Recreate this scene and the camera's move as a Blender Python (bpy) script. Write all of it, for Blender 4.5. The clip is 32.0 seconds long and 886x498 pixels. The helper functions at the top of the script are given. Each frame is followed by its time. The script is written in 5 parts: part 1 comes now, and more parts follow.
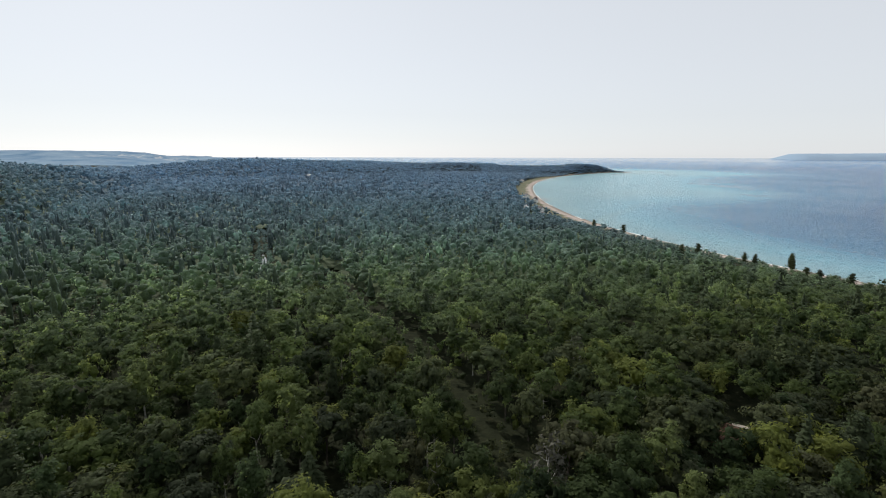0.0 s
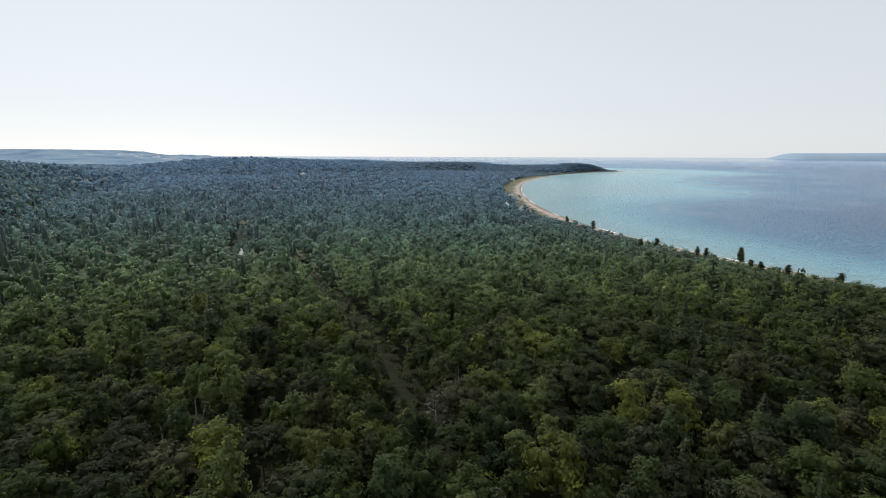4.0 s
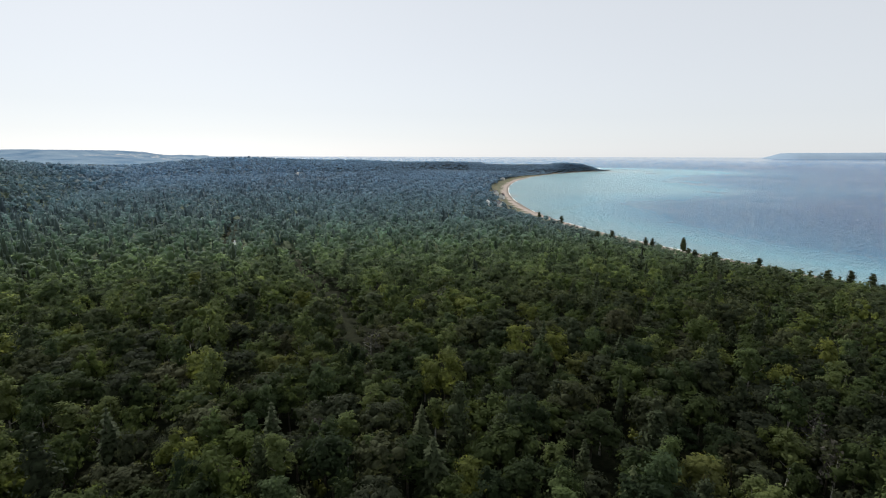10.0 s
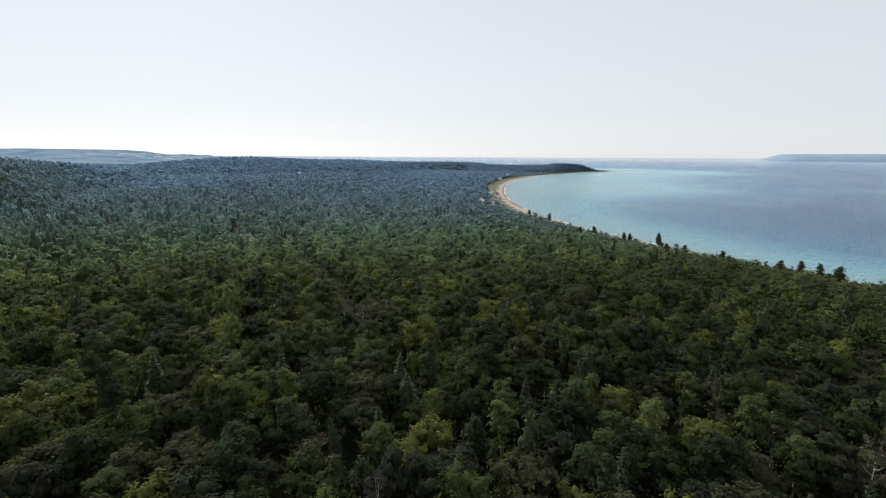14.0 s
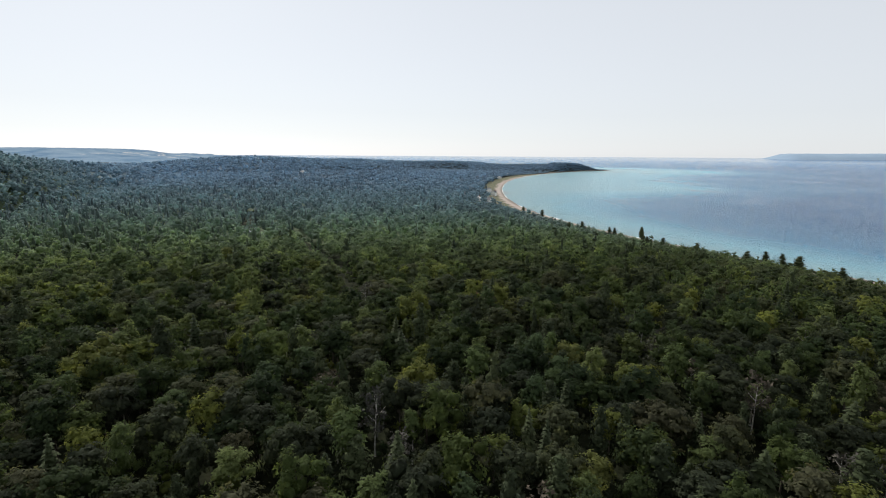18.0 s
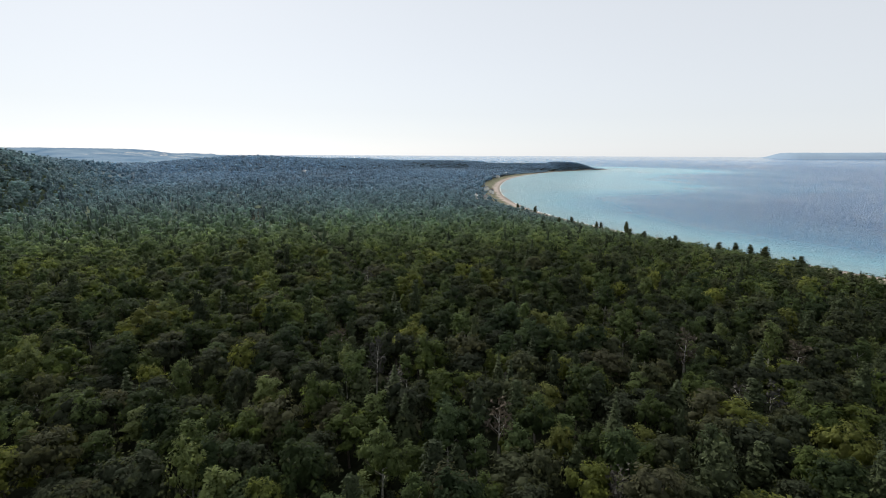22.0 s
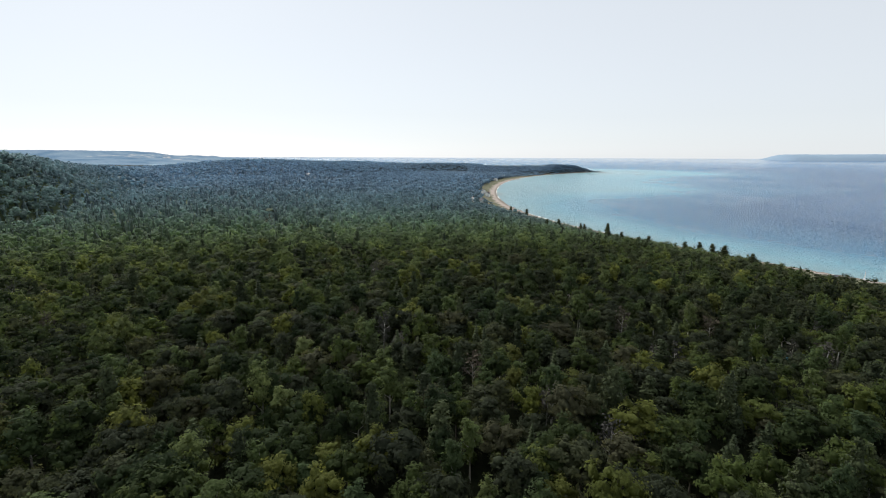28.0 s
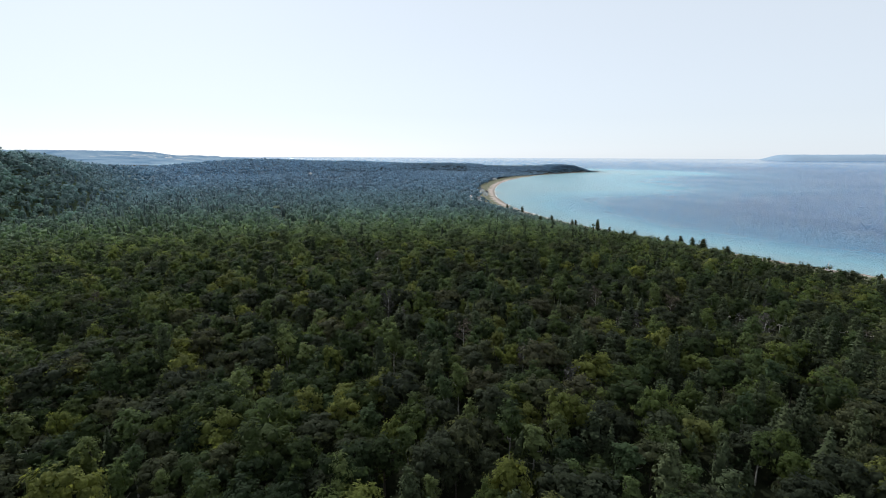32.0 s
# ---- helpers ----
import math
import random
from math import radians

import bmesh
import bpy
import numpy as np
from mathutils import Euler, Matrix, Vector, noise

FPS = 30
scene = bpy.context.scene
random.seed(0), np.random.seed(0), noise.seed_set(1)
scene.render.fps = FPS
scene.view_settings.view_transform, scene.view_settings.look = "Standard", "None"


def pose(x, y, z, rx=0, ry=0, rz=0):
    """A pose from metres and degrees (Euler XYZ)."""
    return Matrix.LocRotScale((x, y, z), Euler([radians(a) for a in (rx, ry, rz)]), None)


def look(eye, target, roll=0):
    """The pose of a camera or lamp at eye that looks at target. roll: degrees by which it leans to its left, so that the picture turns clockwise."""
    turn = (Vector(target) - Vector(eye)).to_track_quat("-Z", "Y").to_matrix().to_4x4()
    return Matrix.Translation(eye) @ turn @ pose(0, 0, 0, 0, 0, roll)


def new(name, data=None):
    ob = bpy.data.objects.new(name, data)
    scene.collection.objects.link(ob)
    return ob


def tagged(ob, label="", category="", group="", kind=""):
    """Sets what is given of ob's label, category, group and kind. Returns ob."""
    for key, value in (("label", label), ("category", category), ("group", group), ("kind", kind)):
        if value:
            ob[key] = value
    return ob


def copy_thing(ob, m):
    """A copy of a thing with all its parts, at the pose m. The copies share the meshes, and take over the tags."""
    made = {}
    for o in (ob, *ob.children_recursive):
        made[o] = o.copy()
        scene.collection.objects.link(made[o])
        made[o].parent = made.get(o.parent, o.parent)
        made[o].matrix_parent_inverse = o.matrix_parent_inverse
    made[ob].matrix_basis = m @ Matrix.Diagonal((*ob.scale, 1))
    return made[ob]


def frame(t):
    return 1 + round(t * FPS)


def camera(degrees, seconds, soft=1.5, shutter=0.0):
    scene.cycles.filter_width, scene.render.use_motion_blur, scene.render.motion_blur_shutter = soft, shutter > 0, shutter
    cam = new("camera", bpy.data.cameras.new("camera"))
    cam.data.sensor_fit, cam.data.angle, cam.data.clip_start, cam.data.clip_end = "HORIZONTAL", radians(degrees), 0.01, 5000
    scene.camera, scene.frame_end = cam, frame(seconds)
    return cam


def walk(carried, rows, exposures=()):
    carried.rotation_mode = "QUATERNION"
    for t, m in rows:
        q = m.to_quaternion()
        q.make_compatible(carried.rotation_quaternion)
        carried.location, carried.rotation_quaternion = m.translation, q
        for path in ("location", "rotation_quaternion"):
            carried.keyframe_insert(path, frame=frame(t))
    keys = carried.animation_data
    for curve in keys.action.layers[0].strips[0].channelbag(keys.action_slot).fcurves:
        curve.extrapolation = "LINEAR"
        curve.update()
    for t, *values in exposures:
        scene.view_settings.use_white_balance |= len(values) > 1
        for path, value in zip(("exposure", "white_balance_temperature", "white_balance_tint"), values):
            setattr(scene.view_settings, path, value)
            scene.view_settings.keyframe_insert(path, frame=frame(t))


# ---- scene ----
cam = camera(86.4, 32.0, 1.0)
METRES, EYE, TILT, LEAN, TURN = 175.0, 57.0, 0.0, 0.62, 0.0
ROWS = [
    (0.0, 0.0, 0.0, 0.0, 0.15, -11.24, -0.75),
    (0.5, 0.0094, -0.0083, -0.0002, 0.15, -11.25, -0.75),
    (1.0, 0.0202, -0.0169, -0.0007, 0.16, -11.26, -0.75),
    (1.5, 0.0316, -0.0261, -0.0013, 0.15, -11.28, -0.76),
    (2.0, 0.0438, -0.0356, -0.0018, 0.15, -11.29, -0.77),
    (2.5, 0.057, -0.0451, -0.0021, 0.15, -11.3, -0.78),
    (3.0, 0.0702, -0.0549, -0.0023, 0.14, -11.31, -0.78),
    (3.5, 0.0848, -0.0648, -0.002, 0.13, -11.31, -0.8),
    (5.5, 0.13, -0.1126, 0.0001, 0.01, -11.37, -0.79),
    (6.0, 0.1383, -0.1257, -0.0, -0.01, -11.36, -0.8),
    (6.5, 0.1457, -0.1383, -0.0005, -0.02, -11.34, -0.74),
    (7.0, 0.1529, -0.1521, -0.0003, -0.02, -11.34, -0.76),
    (7.5, 0.16, -0.166, -0.0001, -0.01, -11.35, -0.78),
    (8.0, 0.1664, -0.1802, -0.0001, -0.03, -11.34, -0.73),
    (8.5, 0.1725, -0.1946, -0.0002, -0.01, -11.31, -0.74),
    (9.0, 0.1781, -0.2092, 0.0003, -0.01, -11.33, -0.76),
    (9.5, 0.1833, -0.2239, 0.0003, -0.02, -11.32, -0.74),
    (10.0, 0.1885, -0.2387, 0.0004, -0.0, -11.32, -0.76),
    (10.5, 0.1934, -0.2537, 0.0005, -0.0, -11.33, -0.76),
    (11.0, 0.1984, -0.2688, 0.001, 0.02, -11.34, -0.78),
    (11.5, 0.2025, -0.2839, 0.0009, 0.02, -11.3, -0.78),
    (12.0, 0.2069, -0.2991, 0.0016, 0.05, -11.33, -0.81),
    (12.5, 0.2104, -0.3143, 0.0016, 0.07, -11.31, -0.82),
    (13.0, 0.214, -0.3297, 0.0014, 0.09, -11.29, -0.85),
    (13.5, 0.2173, -0.3449, 0.0016, 0.1, -11.31, -0.86),
    (14.0, 0.2203, -0.3604, 0.0013, 0.11, -11.3, -0.91),
    (14.5, 0.2232, -0.3757, 0.0017, 0.13, -11.31, -0.93),
    (16.5, 0.2336, -0.4373, 0.0021, 0.28, -11.4, -0.98),
    (17.0, 0.2359, -0.4526, 0.0019, 0.3, -11.41, -0.98),
    (17.5, 0.2381, -0.4682, 0.002, 0.32, -11.42, -0.99),
    (18.0, 0.2402, -0.4834, 0.0016, 0.34, -11.4, -0.97),
    (18.5, 0.2424, -0.499, 0.0016, 0.35, -11.4, -0.96),
    (19.0, 0.2445, -0.5142, 0.0016, 0.36, -11.4, -0.96),
    (19.5, 0.2468, -0.5296, 0.0013, 0.39, -11.42, -0.94),
    (20.0, 0.249, -0.5449, 0.0014, 0.41, -11.45, -0.94),
    (20.5, 0.2515, -0.5603, 0.0014, 0.43, -11.45, -0.92),
    (21.0, 0.2531, -0.5757, 0.0006, 0.43, -11.42, -0.95),
    (21.5, 0.2554, -0.591, 0.0009, 0.44, -11.45, -0.91),
    (22.0, 0.2573, -0.6066, 0.0006, 0.43, -11.45, -0.89),
    (22.5, 0.2592, -0.6218, 0.0025, 0.43, -11.48, -0.9),
    (23.0, 0.2608, -0.6367, 0.0082, 0.42, -11.53, -0.87),
    (23.5, 0.2627, -0.6516, 0.0147, 0.43, -11.53, -0.85),
    (24.0, 0.264, -0.6665, 0.0212, 0.43, -11.51, -0.86),
    (24.5, 0.2655, -0.6813, 0.0265, 0.45, -11.45, -0.83),
    (25.0, 0.2666, -0.6964, 0.0284, 0.46, -11.43, -0.82),
    (25.5, 0.2681, -0.7115, 0.028, 0.48, -11.4, -0.8),
    (27.5, 0.2725, -0.774, 0.0284, 0.48, -11.29, -0.84),
    (28.0, 0.2736, -0.7896, 0.0287, 0.49, -11.28, -0.85),
    (28.5, 0.2745, -0.8052, 0.0288, 0.49, -11.26, -0.85),
    (29.0, 0.2754, -0.8206, 0.0288, 0.5, -11.26, -0.86),
    (29.5, 0.2765, -0.8359, 0.0284, 0.51, -11.27, -0.87),
    (30.0, 0.2775, -0.8514, 0.0279, 0.52, -11.27, -0.88),
    (30.5, 0.2787, -0.867, 0.0276, 0.53, -11.28, -0.89),
    (31.0, 0.2798, -0.8826, 0.0273, 0.54, -11.27, -0.89),
    (31.5, 0.2813, -0.8981, 0.0273, 0.54, -11.26, -0.88),
    (32.0, 0.2827, -0.9135, 0.0272, 0.54, -11.27, -0.87),
]
walk(cam, [(t, pose(0, 0, EYE, TILT, LEAN, TURN) @ pose(METRES * x, METRES * y, METRES * z, 90 + pitch, roll, yaw)) for t, x, y, z, yaw, pitch, roll in ROWS],
     [(0.0, -0.06, 6420, 10), (20.0, 0.0, 6420, 10), (28.0, 0.04, 6330, 9), (32.0, 0.06, 6020, 8)])

# ---- light ----
SUN_AZ, SUN_EL = -30.0, 36.0      # degrees: left of straight ahead, above the horizon
world = bpy.data.worlds.new("hazy_sky")
scene.world = world
world.use_nodes = True
wn, wl = world.node_tree.nodes, world.node_tree.links
wn.clear()
sky = wn.new("ShaderNodeTexSky")
sky.sky_type, sky.sun_disc = "NISHITA", False
sky.sun_elevation, sky.sun_rotation = radians(SUN_EL), radians(SUN_AZ)
sky.air_density, sky.dust_density, sky.ozone_density, sky.altitude = 1.0, 0.4, 1.5, 200
haze = wn.new("ShaderNodeMix")          # summer haze whitens the whole sky
haze.data_type = "RGBA"
haze.inputs[0].default_value = 0.68
haze.inputs[7].default_value = (8.3, 8.62, 8.98, 1)
wbg = wn.new("ShaderNodeBackground")
wbg.inputs[1].default_value = 0.102
wout = wn.new("ShaderNodeOutputWorld")
pale = wn.new("ShaderNodeHueSaturation")
pale.inputs["Saturation"].default_value = 0.42
wl.new(sky.outputs[0], pale.inputs["Color"])
wl.new(pale.outputs[0], haze.inputs[6])
wl.new(haze.outputs[2], wbg.inputs[0])
wl.new(wbg.outputs[0], wout.inputs[0])
sun = new("sun", bpy.data.lights.new("sun", "SUN"))
sun.data.energy, sun.data.angle, sun.data.color = 4.3, radians(0.6), (1.0, 0.95, 0.86)
to_sun = Vector((math.sin(radians(SUN_AZ)) * math.cos(radians(SUN_EL)), math.cos(radians(SUN_AZ)) * math.cos(radians(SUN_EL)), math.sin(radians(SUN_EL))))
sun.matrix_world = look(to_sun * 400, (0, 0, 0))


# ---- materials ----
class Nodes:
    """A small builder for node materials."""

    def __init__(self, name):
        self.m = bpy.data.materials.new(name)
        self.m.use_nodes = True
        self.t = self.m.node_tree
        self.t.nodes.clear()
        self.out = self.add("ShaderNodeOutputMaterial")

    def add(self, kind, **values):
        n = self.t.nodes.new(kind)
        for k, v in values.items():
            n.inputs[k].default_value = v
        return n

    def link(self, a, b):
        self.t.links.new(a, b)

    def mix(self, f, a, b, mode="MIX"):
        n = self.t.nodes.new("ShaderNodeMix")
        n.data_type, n.blend_type = "RGBA", mode
        for sock, v in ((n.inputs[0], f), (n.inputs[6], a), (n.inputs[7], b)):
            if hasattr(v, "is_output"):
                self.link(v, sock)
            elif isinstance(v, (int, float)):
                sock.default_value = v
            else:
                sock.default_value = (*v, 1)
        return n.outputs[2]

    def math(self, op, a, b=0.0, clamp=False):
        n = self.t.nodes.new("ShaderNodeMath")
        n.operation, n.use_clamp = op, clamp
        for sock, v in ((n.inputs[0], a), (n.inputs[1], b)):
            if hasattr(v, "is_output"):
                self.link(v, sock)
            else:
                sock.default_value = v
        return n.outputs[0]

    def remap(self, v, a, b, c=0.0, d=1.0):
        n = self.add("ShaderNodeMapRange")
        n.clamp = True
        for i, x in enumerate((a, b, c, d)):
            n.inputs[1 + i].default_value = x
        self.link(v, n.inputs[0])
        return n.outputs[0]

    def ramp(self, v, stops):
        n = self.add("ShaderNodeValToRGB")
        while len(n.color_ramp.elements) < len(stops):
            n.color_ramp.elements.new(0.5)
        for e, (p, c) in zip(n.color_ramp.elements, stops):
            e.position, e.color = p, (*c, 1)
        self.link(v, n.inputs[0])
        return n.outputs[0]

    def noise(self, scale, detail=3.0, rough=0.55, where=None):
        n = self.add("ShaderNodeTexNoise", Scale=scale, Detail=detail, Roughness=rough)
        if where is None:
            where = self.add("ShaderNodeNewGeometry").outputs["Position"]
        self.link(where, n.inputs["Vector"])
        return n.outputs[0]

    def attr(self, name):
        n = self.add("ShaderNodeAttribute")
        n.attribute_name = name
        return n.outputs["Fac"]

    def bump(self, height, strength, distance):
        n = self.add("ShaderNodeBump", Strength=strength, Distance=distance)
        self.link(height, n.inputs["Height"])
        return n.outputs[0]

    def surface(self, color, rough=0.8, normal=None, spec=0.3, translucent=None, amount=0.0, sheen=0.0, ior=1.5):
        p = self.add("ShaderNodeBsdfPrincipled")
        p.inputs["Specular IOR Level"].default_value, p.inputs["IOR"].default_value = spec, ior
        p.inputs["Sheen Roughness"].default_value = 0.55
        if hasattr(sheen, "is_output"):
            self.link(sheen, p.inputs["Sheen Weight"])
        else:
            p.inputs["Sheen Weight"].default_value = sheen
        # bluish sheen imitates haze on far leaves; other surfaces have none
        p.inputs["Sheen Tint"].default_value = (0.70, 0.86, 1.0, 1)
        if hasattr(color, "is_output"):
            self.link(color, p.inputs["Base Color"])
        else:
            p.inputs["Base Color"].default_value = (*color, 1)
        if hasattr(rough, "is_output"):
            self.link(rough, p.inputs["Roughness"])
        else:
            p.inputs["Roughness"].default_value = rough
        if normal is not None:
            self.link(normal, p.inputs["Normal"])
        last = p.outputs[0]
        if translucent is not None:
            tr = self.add("ShaderNodeBsdfTranslucent")
            self.link(translucent, tr.inputs[0])
            mx = self.add("ShaderNodeMixShader")
            self.link(amount, mx.inputs[0])
            self.link(last, mx.inputs[1])
            self.link(tr.outputs[0], mx.inputs[2])
            last = mx.outputs[0]
        self.link(last, self.out.inputs[0])
        return self.m


# haze painted into the leaf colour, from the green near stands to the bluest far ones
HAZE_TINTS = [(0.0, (0.050, 0.075, 0.028)), (0.1, (0.105, 0.146, 0.060)), (0.25, (0.119, 0.168, 0.098)), (0.5, (0.130, 0.188, 0.212)), (0.75, (0.136, 0.200, 0.262)), (0.92, (0.142, 0.212, 0.288)), (1.0, (0.180, 0.255, 0.335))]


def leaf_material(name, stops, amount=0.3, gain=1.6, clump=2.0, mottle=0.22, vary=0.14, haze_gain=1.0):
    """Foliage: a colour for each tree, a shade for each spray, clumps and mottling across the stand, light through the
    leaf, painted haze by distance.
    """
    n = Nodes(name)
    own = n.math("FRACT", n.math("ADD", n.attr("tint"), n.add("ShaderNodeObjectInfo").outputs["Random"]))
    col = n.ramp(own, stops)
    own_haze = n.add("ShaderNodeAttribute")
    own_haze.attribute_type, own_haze.attribute_name = "OBJECT", "leaf_haze"
    leaf_haze = n.math("ADD", n.attr("leaf_haze"), own_haze.outputs["Fac"])
    # haze colour mixed over the tree's own, more with distance
    hazed = n.mix(1.0, n.ramp(leaf_haze, HAZE_TINTS), n.math("MULTIPLY", haze_gain, n.math("ADD", 1.0, n.math("MULTIPLY", n.remap(own, 0, 1, -0.32, 0.32), n.remap(leaf_haze, 0.2, 1.0, 1.0, 0.3)))), "MULTIPLY")
    col = n.mix(n.remap(leaf_haze, 0.0, 0.3), col, hazed)
    geo = n.add("ShaderNodeNewGeometry")
    isl = n.remap(geo.outputs["Random Per Island"], 0, 1, 1 - vary, 1 + vary)
    col = n.mix(1.0, col, isl, "MULTIPLY")
    fine = n.noise(clump, 4, 0.65)
    col = n.mix(1.0, col, n.remap(fine, 0.36, 0.64, 1 - mottle, 1 + mottle), "MULTIPLY")
    col = n.mix(1.0, col, n.remap(n.noise(0.05, 2), 0.3, 0.7, 0.8, 1.2), "MULTIPLY")
    thru = n.mix(1.0, col, (1.15 * gain, 1.1 * gain, 0.85 * gain), "MULTIPLY")
    thru = n.mix(leaf_haze, thru, n.mix(1.0, col, (2.0, 2.1, 2.05), "MULTIPLY"))
    # translucency and sheen rise with distance to strengthen the painted haze
    return n.surface(col, 0.75, n.bump(fine, 0.5, 0.5 / clump), 0.05, thru, n.remap(leaf_haze, 0, 1, amount, 0.6), n.remap(leaf_haze, 0.1, 1, 0.02, 0.7))


LEAF_GREEN = leaf_material("broad_leaves", [(0.0, (0.019, 0.030, 0.014)), (0.35, (0.034, 0.048, 0.018)), (0.7, (0.058, 0.077, 0.023)), (0.92, (0.102, 0.114, 0.029)), (1.0, (0.088, 0.095, 0.034))], 0.42, 2.1)
LEAF_OLIVE = leaf_material("oak_leaves", [(0.0, (0.024, 0.030, 0.018)), (0.4, (0.034, 0.041, 0.023)), (0.8, (0.051, 0.057, 0.029)), (1.0, (0.054, 0.054, 0.031))], 0.38, 2.0)
LEAF_ASPEN = leaf_material("aspen_leaves", [(0.0, (0.042, 0.063, 0.030)), (0.5, (0.066, 0.090, 0.034)), (1.0, (0.099, 0.119, 0.046))], 0.42, 2.0)
NEEDLE = leaf_material("conifer_needles", [(0.0, (0.028, 0.036, 0.019)), (0.5, (0.042, 0.054, 0.026)), (1.0, (0.058, 0.070, 0.033))], 0.16, 1.4, haze_gain=0.64)
DRY_LEAF = leaf_material("dry_twigs", [(0.0, (0.05, 0.05, 0.045)), (0.6, (0.075, 0.07, 0.06)), (1.0, (0.085, 0.07, 0.052))], 0.1, 1.0)


def bark_material():
    n = Nodes("bark")
    col = n.ramp(n.noise(6.0, 4), [(0.3, (0.045, 0.036, 0.028)), (0.7, (0.13, 0.11, 0.09))])
    return n.surface(col, 0.9, n.bump(n.noise(14.0, 3), 0.6, 0.05))


def pale_bark_material():
    n = Nodes("pale_bark")
    col = n.ramp(n.noise(5.0, 4), [(0.35, (0.14, 0.12, 0.10)), (0.5, (0.42, 0.40, 0.36)), (0.8, (0.55, 0.53, 0.49))])
    return n.surface(col, 0.8, n.bump(n.noise(14.0, 3), 0.4, 0.04))


def ground_material():
    """Sand by the water, beach grass behind it, leaf litter in the woods, hayfield on the headland."""
    n = Nodes("shore_and_forest_ground")
    inland, meadow = n.attr("inland"), n.attr("meadow")
    sand = n.ramp(n.noise(0.35, 5), [(0.3, (0.31, 0.26, 0.23)), (0.7, (0.42, 0.36, 0.325))])
    wet = n.mix(n.remap(inland, 1.0, 4.5), (0.20, 0.175, 0.15), sand)
    grass = n.ramp(n.noise(0.22, 6, 0.7), [(0.3, (0.055, 0.07, 0.035)), (0.52, (0.135, 0.135, 0.09)), (0.72, (0.23, 0.205, 0.155))])
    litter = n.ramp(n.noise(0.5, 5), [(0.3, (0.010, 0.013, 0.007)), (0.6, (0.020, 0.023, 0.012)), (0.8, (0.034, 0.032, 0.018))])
    rag = n.math("ADD", inland, n.remap(n.noise(0.09, 4), 0.3, 0.7, -7, 7))
    edge = n.math("SUBTRACT", rag, n.attr("sand"))
    col = n.mix(n.remap(edge, -1.5, 2.5), wet, grass)
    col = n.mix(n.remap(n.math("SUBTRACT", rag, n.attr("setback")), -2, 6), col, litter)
    # hay of the far headland, greyed and paled with painted haze
    hay = n.ramp(n.noise(0.02, 5, 0.65), [(0.3, (0.19, 0.21, 0.18)), (0.55, (0.29, 0.29, 0.26)), (0.75, (0.40, 0.37, 0.35))])
    col = n.mix(meadow, col, hay)
    return n.surface(col, 0.95, n.bump(n.noise(1.2, 5), 0.6, 0.4), 0.04)


def water_material(name="lake_water"):
    """Clear lake: pale over the sand bar, turquoise over the shelf, blue where it is deep, painted haze towards the
    horizon; waves by bump.
    """
    n = Nodes(name)
    off = n.attr("offshore")
    geo = n.add("ShaderNodeNewGeometry").outputs["Position"]
    drift = n.math("ADD", off, n.remap(n.noise(0.012, 4, 0.6), 0.25, 0.75, -8, 26))
    bar = n.noise(0.02, 5, 0.65)
    col = n.ramp(n.remap(drift, 0, 620), [(0.0, (0.33, 0.43, 0.42)), (0.012, (0.300, 0.500, 0.545)), (0.19, (0.205, 0.470, 0.600)), (0.45, (0.060, 0.228, 0.405)), (1.0, (0.022, 0.118, 0.265))])
    col = n.mix(n.math("MULTIPLY", n.remap(bar, 0.60, 0.74), n.remap(off, 0, 500, 0.5, 0.0)), col, (0.34, 0.50, 0.52))
    col = n.mix(n.math("MULTIPLY", n.attr("shoal"), n.remap(bar, 0.35, 0.6, 0.3, 0.75)), col, (0.24, 0.42, 0.43))
    stretch = n.add("ShaderNodeMapping")
    stretch.inputs["Scale"].default_value = (1.0, 0.62, 1.0)
    stretch.inputs["Rotation"].default_value = (0, 0, radians(-18))
    n.link(geo, stretch.inputs[0])
    wave = n.math("ADD", n.math("MULTIPLY", n.noise(0.21, 5, 0.68, stretch.outputs[0]), 3.4), n.math("MULTIPLY", n.noise(0.045, 3, 0.5, stretch.outputs[0]), 0.8))
    rough = n.remap(n.noise(0.008, 4, 0.6, stretch.outputs[0]), 0.35, 0.65, 0.15, 0.21)
    rough = n.math("MULTIPLY", rough, n.remap(n.attr("open_water"), 300, 1600, 1.0, 0.55))
    b = n.add("ShaderNodeBump", Distance=3.4)
    n.link(wave, b.inputs["Height"])
    n.link(n.remap(n.attr("open_water"), 350, 2200, 1.0, 0.05), b.inputs["Strength"])
    return n.surface(col, rough, b.outputs[0], 0.22, ior=1.33)


def creek_material():
    n = Nodes("creek_water")
    return n.surface(n.ramp(n.noise(0.4, 3), [(0.35, (0.06, 0.07, 0.06)), (0.7, (0.16, 0.16, 0.14))]), 0.06, n.bump(n.noise(1.4, 3), 0.15, 0.1), 1.0, ior=1.45)


def paint_material(name, color, rough=0.6, grain=8.0, relief=0.02, dirt=0.25):
    n = Nodes(name)
    dark = tuple(c * (1 - dirt) for c in color)
    col = n.ramp(n.noise(grain, 5), [(0.3, dark), (0.7, color)])
    return n.surface(col, rough, n.bump(n.noise(grain * 4, 3), 0.4, relief), 0.3)


